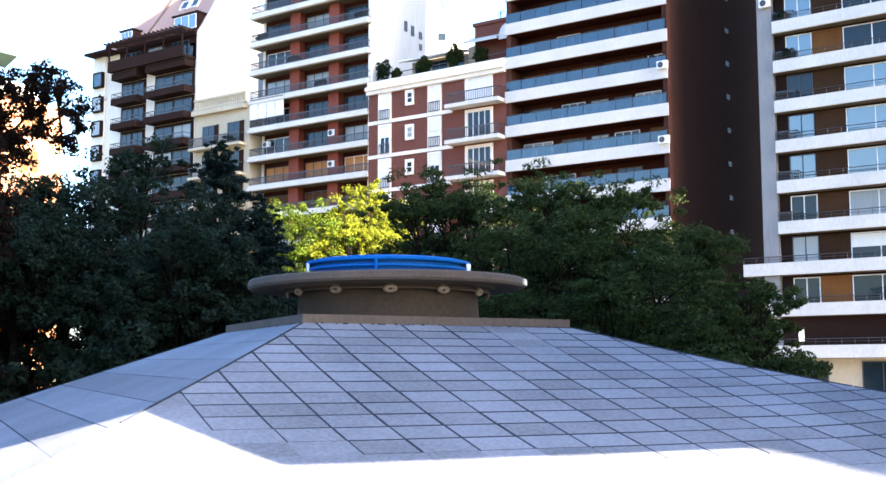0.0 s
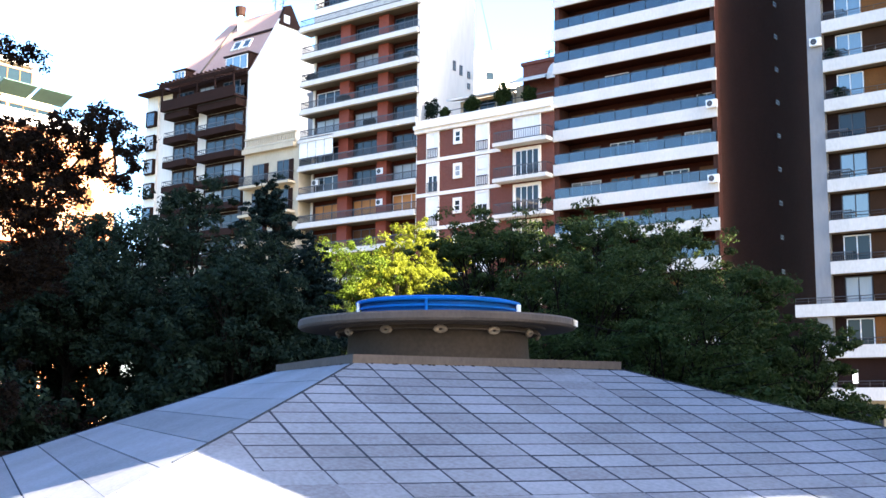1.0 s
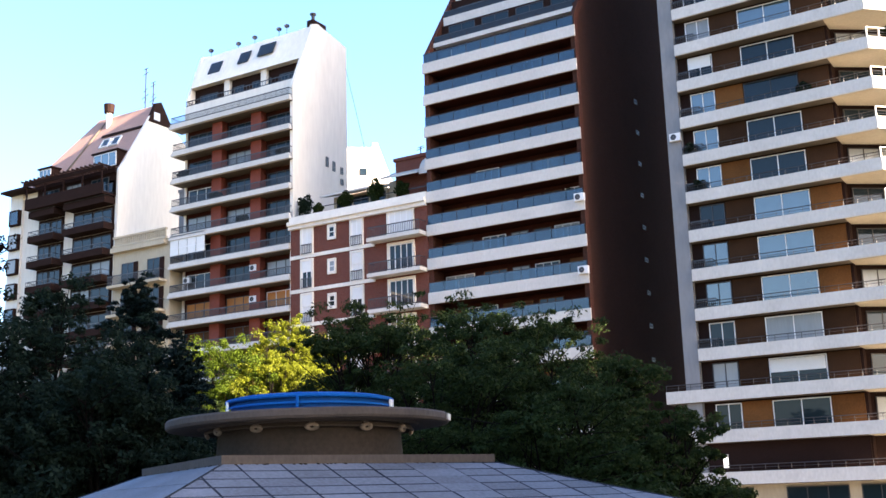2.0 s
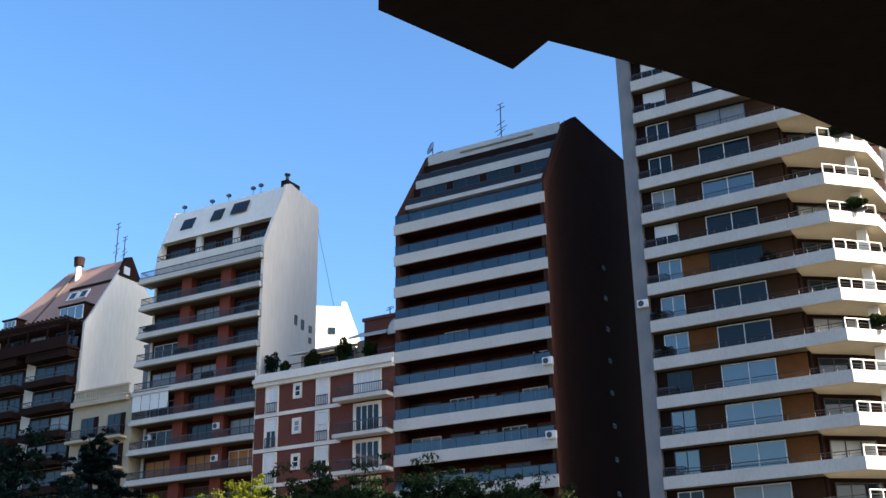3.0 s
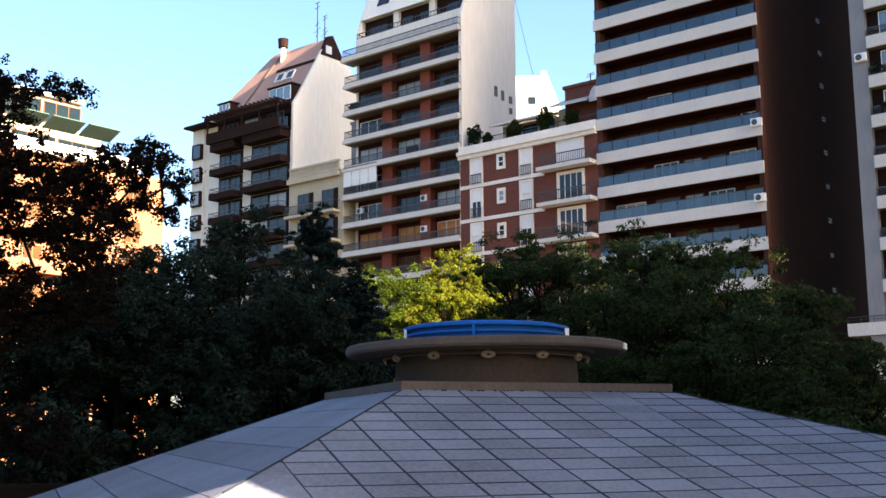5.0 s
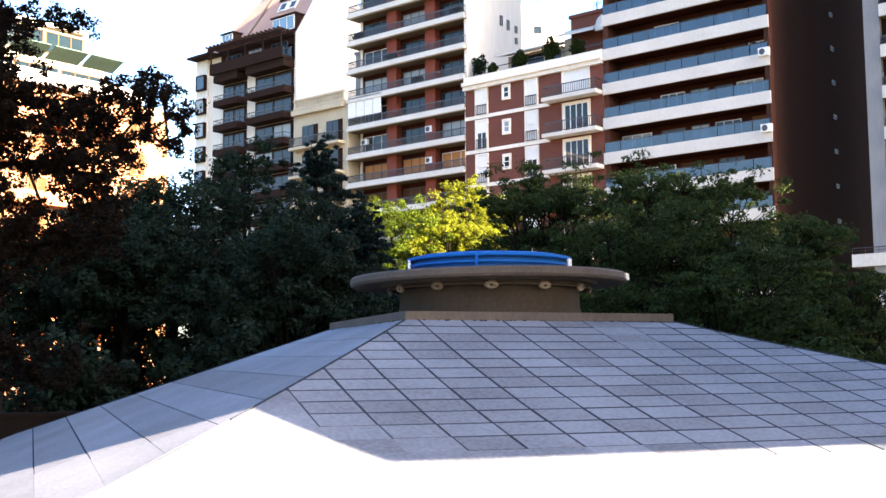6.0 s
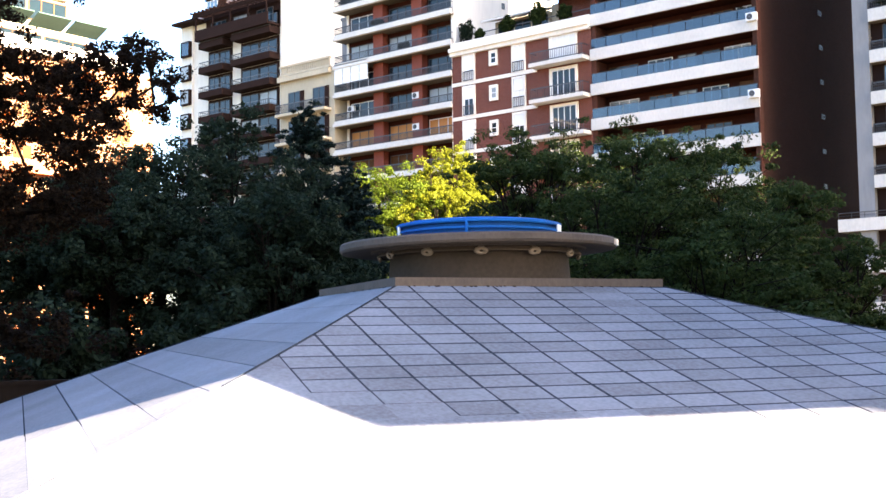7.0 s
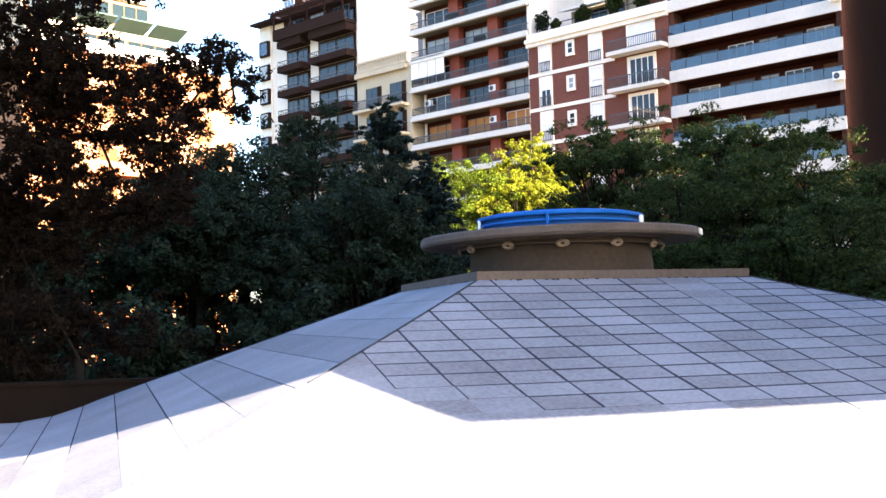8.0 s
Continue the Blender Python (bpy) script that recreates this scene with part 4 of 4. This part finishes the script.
# ---- lantern on the roof ----
lantern = thing("roof_lantern", "round weathered concrete roof lantern with a blue steel ring on top", "roof lantern")
lantern.location = (CX, CY, EYE)
half = TOP + 0.04
ring = [tuple(E1 * a * half + E2 * b * half) for a, b in ((-1, -1), (1, -1), (1, 1), (-1, 1))]
part("base_plate", Solid().slab(ring, 0.56, 0.685), CONCRETE, lantern, "square mossy concrete plate")
part("drum", Solid().lathe([(0.9, 0.7), (1.24, 0.7), (1.21, 1.12), (0.9, 1.12)], (0, 0, 0), 120), PRECAST, lantern, "dark concrete drum")
part("disc", Solid().lathe([(0.2, 1.06), (1.45, 1.06), (1.47, 1.085), (1.8, 1.06), (1.86, 1.07), (1.885, 1.1), (1.885, 1.165), (1.865, 1.19), (1.2, 1.21), (0.2, 1.22)], (0, 0, 0), 160), CONCRETE, lantern, "broad concrete disc with a rounded rim").matrix_basis = Matrix.Translation((0, 0, 0.058)) @ Matrix.Rotation(radians(-0.6), 4, Vector((CX, CY, 0)).normalized())
part("ledge", Solid().lathe([(1.2, 1.06), (1.33, 1.06), (1.36, 1.08), (1.36, 1.12), (1.2, 1.12)], (0, 0, 0), 72), PRECAST, lantern, "stepped ledge under the disc")
facing = math.atan2(-CY, -CX)
turns = [(0.045 + 0.03 * math.cos(2 * math.pi * k / 8), 0.025 * math.sin(2 * math.pi * k / 8)) for k in range(8)]
for i in range(12):
    a = facing + radians(30 * i + 1)
    lamp = part("flood_lamp", Solid().lathe(turns, (0, 0, 0), 18), LAMP, lantern, "small pale oval bulkhead lamp", True)
    lamp.matrix_basis = pose(1.36 * math.cos(a), 1.36 * math.sin(a), 1.055, 0, 0, math.degrees(a)) @ pose(0, 0, 0, 0, 115, 0) @ Matrix.Diagonal((0.72, 1.25, 1, 1))
    part("glass", Solid().lathe([(0.004, -0.012), (0.04, -0.01), (0.04, 0.0), (0.004, 0.014)], (0, 0, 0), 12), PRECAST, lamp, smooth=True)
    part("bracket", Solid().box(-0.075, -0.05, -0.03, 0.03, -0.06, 0.0), LAMP, lamp)
part("cable", Solid().lathe([(1.365, 1.06), (1.38, 1.06), (1.38, 1.075), (1.365, 1.075)], (0, 0, 0), 64), CONCRETE, lantern)
# sunlight catching the rim, put in as a white piece
part("sun_spot", Solid().lathe([(1.875, 1.165), (1.895, 1.165), (1.895, 1.245), (1.875, 1.245)], (0, 0, 0), 3, 0.32, 0.54), WHITE, lantern, "sunlit spot on the disc rim, painted pale")
LID = 0.06
part("top_ring", Solid().lathe([(1.06, 1.385), (1.12, 1.385), (1.13, 1.4), (1.125, 1.43), (1.02, 1.455), (0.2, 1.47), (0.2, 1.44), (1.0, 1.42)], (0, 0, LID), 140), BLUE, lantern, "bright blue steel ring and lid")
part("sheet", Solid().lathe([(1.03, 1.21), (1.05, 1.21), (1.05, 1.39), (1.03, 1.39)], (0, 0, LID), 140), BLUE_PANEL, lantern, "dark blue sheet wall")
for z, r in ((1.235, 1.12), (1.32, 1.11)):
    part("rail", Solid().lathe([(r - 0.012, z - 0.012), (r + 0.012, z - 0.012), (r + 0.012, z + 0.012), (r - 0.012, z + 0.012)], (0, 0, LID), 140), BLUE, lantern)
for turn, mat in ((-8, BLUE), (-71, ALU), (69, ALU), (74, ALU), (130, BLUE), (180, BLUE), (230, BLUE)):
    a = facing + radians(turn)
    part("post", Solid().tube((1.13 * math.cos(a), 1.13 * math.sin(a), 1.25), (1.13 * math.cos(a), 1.13 * math.sin(a), 1.46), 0.02), mat, lantern)
# mossy grit along the foot of the plate, dark for the irregular shadow there
moss_shadow = Solid()
for i in range(90):
    run, back = rnd.uniform(-1, 1), rnd.random() < 0.35
    c = (-E1 * half + E2 * half * run) if back else (-E2 * half + E1 * half * run)
    w, h = rnd.uniform(0.015, 0.06), rnd.uniform(0.01, 0.03)
    moss_shadow.tube((c.x, c.y, 0.53), (c.x, c.y, 0.562 + h), w, w * 0.4, 6)
tagged(part("moss_shadow", moss_shadow, BARK, lantern, "dark mossy grit and shadow along the plate's foot"), kind="stuff")

# ---- eaves of the kiosk over the walker ----
kiosk = thing("kiosk_roof", "dark concrete kiosk roof with a stepped eave", "roof")
EAVE = [(-0.55, 0.9), (-1.1, 1.71), (-0.97, 2.07), (-0.85, 2.0), (-0.68, 2.25), (-0.61, 2.38), (-0.45, 2.64), (-0.38, 2.8), (-0.29, 3.0), (-0.28, 3.5), (0.1, 3.5), (0.2, 2.6), (2.4, 2.4), (2.4, 0.9)]
HIGH = 1.5
EAVE = [(x * HIGH / 1.3, y * HIGH / 1.3) for x, y in EAVE]
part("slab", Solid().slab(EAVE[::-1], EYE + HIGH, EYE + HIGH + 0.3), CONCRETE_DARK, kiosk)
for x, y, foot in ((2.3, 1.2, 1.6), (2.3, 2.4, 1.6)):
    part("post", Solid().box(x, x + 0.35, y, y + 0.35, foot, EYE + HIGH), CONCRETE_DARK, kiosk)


# ---- low wall at the edge of the park ----
def park_wall():
    t = thing("park_wall", "low dark concrete wall at the edge of the park", "wall")
    t.matrix_basis = pose(20.5 * math.sin(radians(-60)), 20.5 * math.cos(radians(-60)), 0, 0, 0, 60)
    part("wall", Solid().box(-9.0, 6.5, 0, 0.3, -0.1, 2.45), CONCRETE_DARK, t)
    part("coping", Solid().box(-9.0, 6.5, -0.04, 0.34, 2.45, 2.52), CONCRETE_DARK, t, "worn coping")


park_wall()


# ---- trees ----
def crown_mesh(name, centres, radii, count, size, seed, mat, flat=0.7):
    """Small leaves gathered round the ends of the twigs."""
    g = np.random.default_rng(seed)
    pick = g.integers(0, len(centres), count)
    d = g.normal(size=(count, 3))
    d /= np.linalg.norm(d, axis=1)[:, None]
    r = radii[pick] * g.random(count) ** 0.45
    c = centres[pick] + d * r[:, None] * np.array([1, 1, flat])
    # leaves face outwards and upwards, so that each clump has a lit and a shaded side
    n = 0.8 * d + 0.55 * g.normal(size=(count, 3)) + np.array([0, 0, 0.5])
    n /= np.linalg.norm(n, axis=1)[:, None]
    a = np.cross(n, g.normal(size=(count, 3)))
    a /= np.linalg.norm(a, axis=1)[:, None]
    b = np.cross(n, a)
    s = (size * g.uniform(0.6, 1.3, count))[:, None]
    v = np.stack([c - a * s * 0.5, c - b * s * 0.24, c + a * s * 0.5, c + b * s * 0.24], 1).reshape(-1, 3)
    me = bpy.data.meshes.new(name)
    me.vertices.add(4 * count), me.loops.add(4 * count), me.polygons.add(count)
    me.vertices.foreach_set("co", v.ravel())
    me.loops.foreach_set("vertex_index", np.arange(4 * count))
    me.polygons.foreach_set("loop_start", np.arange(count) * 4)
    me.update()
    me.validate()
    me.materials.append(mat)
    return me


def tree(az, dist, top, spread, mat, count, size, seed, low=1.5, label="dark green broadleaf tree in the park", shape="round", clumps=46, slim=1.0, boughs=()):
    """A tree at an angle from +y and a distance; top: its height; spread: the crown's half width."""
    rnd = random.Random(seed)
    t = thing("tree", label, "tree", "park trees")
    t.location = (dist * math.sin(radians(az)), dist * math.cos(radians(az)), 0)
    trunk = Solid()
    lean = Vector((rnd.uniform(-0.3, 0.3), rnd.uniform(-0.3, 0.3), 0))
    fork = Vector((0, 0, low + (top - low) * (0.85 if shape == "cone" else 0.25))) + lean
    trunk.tube((0, 0, -0.2), fork * 0.5, slim * (0.022 * top + 0.04), slim * (0.017 * top + 0.03), 9).tube(fork * 0.5, fork, slim * (0.017 * top + 0.03), slim * 0.012 * top, 9)
    part("trunk", trunk, BARK, t)
    centres, radii = [], []
    knots = [fork]
    for turn, rise, wide in sorted(boughs):
        out = dist * rnd.uniform(0.95, 1.08)
        lobe = Vector((out * math.sin(radians(turn)), out * math.cos(radians(turn)), EYE + out * math.tan(radians(rise)))) - t.location
        start = min(knots, key=lambda k: (k - lobe).length)
        knots.append(lobe)
        part("limb", Solid().tube(start, lobe, 0.035, 0.018, 5), BARK, t)
        for _ in range(5 + int(95 * wide)):
            d = Vector((rnd.gauss(0, 1), rnd.gauss(0, 1), rnd.gauss(0, 0.8)))
            centres.append(lobe + d * (0.1 + wide * 0.48)), radii.append(rnd.uniform(0.08, 0.22))
    if boughs:
        pass
    elif shape == "cone":
        tiers = 22
        for i in range(tiers):
            h = (i + 0.5) / tiers
            z = low + (top - low) * h
            reach = spread * (1 - h) ** 0.9 + 0.25
            for k in range(13 if h < 0.7 else 8):
                a = rnd.uniform(0, 2 * math.pi)
                r = reach * rnd.uniform(0.6, 1.08)
                tip = Vector((r * math.cos(a), r * math.sin(a), z + rnd.uniform(-0.3, 0.25) - 0.16 * r))
                start = Vector((lean.x * 0.5, lean.y * 0.5, min(z, fork.z)))
                for f in (0.25, 0.45, 0.65, 0.83, 1.0):
                    centres.append(start.lerp(tip, f) + Vector((rnd.uniform(-0.2, 0.2), rnd.uniform(-0.2, 0.2), 0)))
                    radii.append((0.16 + 0.07 * reach) * (1.3 - 0.6 * f))
                if k < 3:
                    part("limb", Solid().tube(start, tip, 0.006 * top, 0.012, 5), BARK, t)
        centres.append(Vector((lean.x, lean.y, top))), radii.append(0.3)
    else:
        for i in range(clumps // 2):
            k = rnd.uniform(-1, 1)
            z = (low + top) / 2 + (top - low) / 2 * 0.8 * k
            r = spread * math.sqrt(max(0.06, 1 - k * k * (0.85 if k > 0 else 0.45))) * rnd.uniform(0.3, 0.85)
            a = rnd.uniform(0, 2 * math.pi)
            lobe = Vector((r * math.cos(a), r * math.sin(a), z))
            wide = spread * rnd.uniform(0.22, 0.4)
            start = fork * rnd.uniform(0.75, 1.0)
            mid = start.lerp(lobe, 0.55) + Vector((0, 0, 0.08 * r))
            limb = Solid().tube(start, mid, 0.009 * top, 0.006 * top, 5).tube(mid, lobe, 0.006 * top, 0.014, 5)
            # tufts on the twigs of each limb: layered trees carry them in flat sprays
            for _ in range(16):
                d = Vector((rnd.gauss(0, 1), rnd.gauss(0, 1), rnd.gauss(0, 0.3 if shape == "layered" else 0.6)))
                tuft = lobe + d * wide * (0.75 if shape == "layered" else 0.62)
                centres.append(tuft), radii.append(wide * rnd.uniform(0.16, 0.42))
                if rnd.random() < 0.4:
                    limb.tube(mid.lerp(lobe, rnd.random()), tuft, 0.025, 0.008, 4)
            part("limb", limb, BARK, t)
    me = crown_mesh("crown", np.array([tuple(c) for c in centres]), np.array(radii), count, size, seed, mat, {"cone": 0.5, "layered": 0.55}.get(shape, 0.75))
    new("crown", me).parent = t
    return t


def top_at(dist, el):
    return EYE + dist * math.tan(radians(el))


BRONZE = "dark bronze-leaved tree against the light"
BOUGHS = (
    (-62.2, 16.1, 0.51), (-62.4, 14.3, 0.57), (-61.6, 12.6, 0.41), (-60.7, 16.5, 0.25), (-58.5, 16.5, 0.14), (-60.2, 12.9, 0.3), (-58.9, 12.9, 0.32), (-57.6, 12.7, 0.34),
    (-56.3, 13.1, 0.24), (-55.2, 13.4, 0.2), (-54.1, 13.5, 0.18), (-54.7, 14.1, 0.12), (-58.6, 12.2, 0.25), (-57.1, 11.8, 0.27), (-61.2, 11.7, 0.21), (-53.3, 12.6, 0.1),
    (-52.9, 11.6, 0.06), (-54.8, 11.6, 0.08), (-53.8, 11.2, 0.08), (-55.8, 11.2, 0.11), (-59.4, 10.2, 0.32), (-58.3, 10.2, 0.27), (-57.2, 10.0, 0.32), (-60.4, 9.8, 0.1),
    (-57.8, 8.7, 0.32), (-57.0, 8.1, 0.37), (-58.8, 9.8, 0.27), (-62.0, 8.9, 0.27), (-61.0, 6.3, 0.51), (-58.8, 6.2, 0.34), (-63.1, 7.8, 0.68), (-63.7, 11.9, 0.8),
    (-63.3, 15.0, 0.68), (-57.2, 6.6, 0.46), (-55.2, 12.4, 0.11), (-59.5, 11.5, 0.09), (-57.8, 10.8, 0.11), (-56.4, 10.9, 0.09), (-60.1, 7.8, 0.09), (-55.6, 10.2, 0.07),
    (-64.6, 15.5, 0.6), (-65.2, 12.5, 0.7), (-64.4, 9.5, 0.5), (-65.5, 7.0, 0.7), (-63.6, 5.6, 0.6), (-62.2, 4.6, 0.6), (-66.5, 14.0, 0.8), (-67.0, 10.0, 0.8), (-62.9, 16.8, 0.5),
    (-61.7, 6.6, 0.48), (-60.4, 6.1, 0.43), (-58.9, 6.1, 0.41), (-57.5, 6.6, 0.37), (-61.8, 8.3, 0.18), (-62.0, 13.7, 0.55), (-61.7, 12.1, 0.46), (-61.6, 10.6, 0.3), (-62.7, 9.2, 0.46),
    (-62.8, 10.4, 0.5), (-62.3, 11.3, 0.3), (-63.0, 13.0, 0.5),
)
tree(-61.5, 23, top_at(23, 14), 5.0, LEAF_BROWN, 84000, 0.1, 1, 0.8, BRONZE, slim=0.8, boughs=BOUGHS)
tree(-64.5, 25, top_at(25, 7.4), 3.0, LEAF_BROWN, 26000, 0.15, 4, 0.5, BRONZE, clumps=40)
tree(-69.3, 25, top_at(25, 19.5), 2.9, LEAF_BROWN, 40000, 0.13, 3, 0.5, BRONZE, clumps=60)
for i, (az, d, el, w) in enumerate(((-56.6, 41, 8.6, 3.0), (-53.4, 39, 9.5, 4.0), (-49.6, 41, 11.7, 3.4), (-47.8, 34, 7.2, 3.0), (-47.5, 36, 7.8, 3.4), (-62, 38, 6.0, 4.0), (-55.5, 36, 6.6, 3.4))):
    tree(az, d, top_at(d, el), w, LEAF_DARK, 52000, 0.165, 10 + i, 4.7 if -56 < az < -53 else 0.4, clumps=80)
CEDAR = "dark blue-green conifer with layered branches"
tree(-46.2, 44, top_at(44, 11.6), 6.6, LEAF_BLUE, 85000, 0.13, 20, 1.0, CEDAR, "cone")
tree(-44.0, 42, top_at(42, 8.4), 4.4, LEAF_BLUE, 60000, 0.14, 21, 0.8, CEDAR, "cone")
SUNLIT = "sunlit yellow-green tree at the street"
tree(-41.8, 66, top_at(66, 8.9), 4.8, LEAF_LIME_SHADED, 56000, 0.15, 30, 2.5, SUNLIT, clumps=56)
tree(-38.2, 68, top_at(68, 9.9), 3.3, LEAF_YELLOW, 60000, 0.15, 31, 3.5, SUNLIT, clumps=80)
tree(-39.9, 65, top_at(65, 9.0), 3.2, LEAF_YELLOW, 56000, 0.15, 34, 3.0, SUNLIT, clumps=80)
tree(-42.6, 60, top_at(60, 5.6), 4.0, LEAF_MID, 20000, 0.26, 33, 0.8, "green feathery broadleaf tree in open shade", clumps=50)
GREEN = "green feathery broadleaf tree in open shade"
for i, (az, d, el, w) in enumerate(((-33.4, 50, 11.4, 4.2), (-29.6, 47, 11.6, 3.4), (-26.4, 46, 9.8, 3.8), (-36.0, 48, 7.8, 2.8), (-31, 40, 8.0, 4.4), (-23.4, 42, 7.4, 3.6), (-20.8, 40, 5.0, 2.8), (-26, 36, 6.0, 3.8), (-35, 36, 5.0, 3.6), (-39.5, 40, 4.6, 3.0), (-28.6, 42, 8.8, 3.6), (-34.8, 46, 9.9, 3.4))):
    tree(az, d, top_at(d, el), w, LEAF_MID, 42000, 0.16, 40 + i, 0.8, GREEN, "layered", clumps=72)


def bush(az, dist, top, spread, mat, seed, count=3500):
    t = thing("bush", "low dark shrub at the edge of the park", "bush", "park shrubs")
    t.location = (dist * math.sin(radians(az)), dist * math.cos(radians(az)), 0)
    g = np.random.default_rng(seed)
    c = g.normal(size=(14, 3)) * np.array([spread * 0.45, spread * 0.45, top * 0.16]) + np.array([0, 0, top * 0.5])
    me = crown_mesh("foliage", c, np.full(14, spread * 0.4), count, 0.22, seed, mat, 0.8)
    new("foliage", me).parent = t
    part("stem", Solid().tube((0, 0, -0.1), (0, 0, top * 0.5), 0.07, 0.03), BARK, t)


for i in range(17):
    az = -62 + 2.6 * i
    if -57.5 < az < -51:
        continue
    bush(az, 30 + 3 * (i % 3), 3.4 + 0.5 * (i % 2), 2.0, LEAF_DARK if az < -42 else LEAF_MID, 80 + i)
for i, (az, w) in enumerate(((-58.4, 1.7), (-50.4, 1.5), (-56.2, 1.0), (-53.0, 0.7))):
    bush(az, 31, 4.7, w, LEAF_DARK, 120 + i)
bush(-18.4, 42, 4.6, 1.3, LEAF_MID, 140)
bush(-17.2, 44, 4.0, 0.9, LEAF_MID, 141, 1800)
bush(-54.5, 33, 3.6, 1.4, LEAF_BROWN, 130, 2000)
bush(-54.2, 35, 7.4, 1.0, LEAF_DARK, 131, 700)
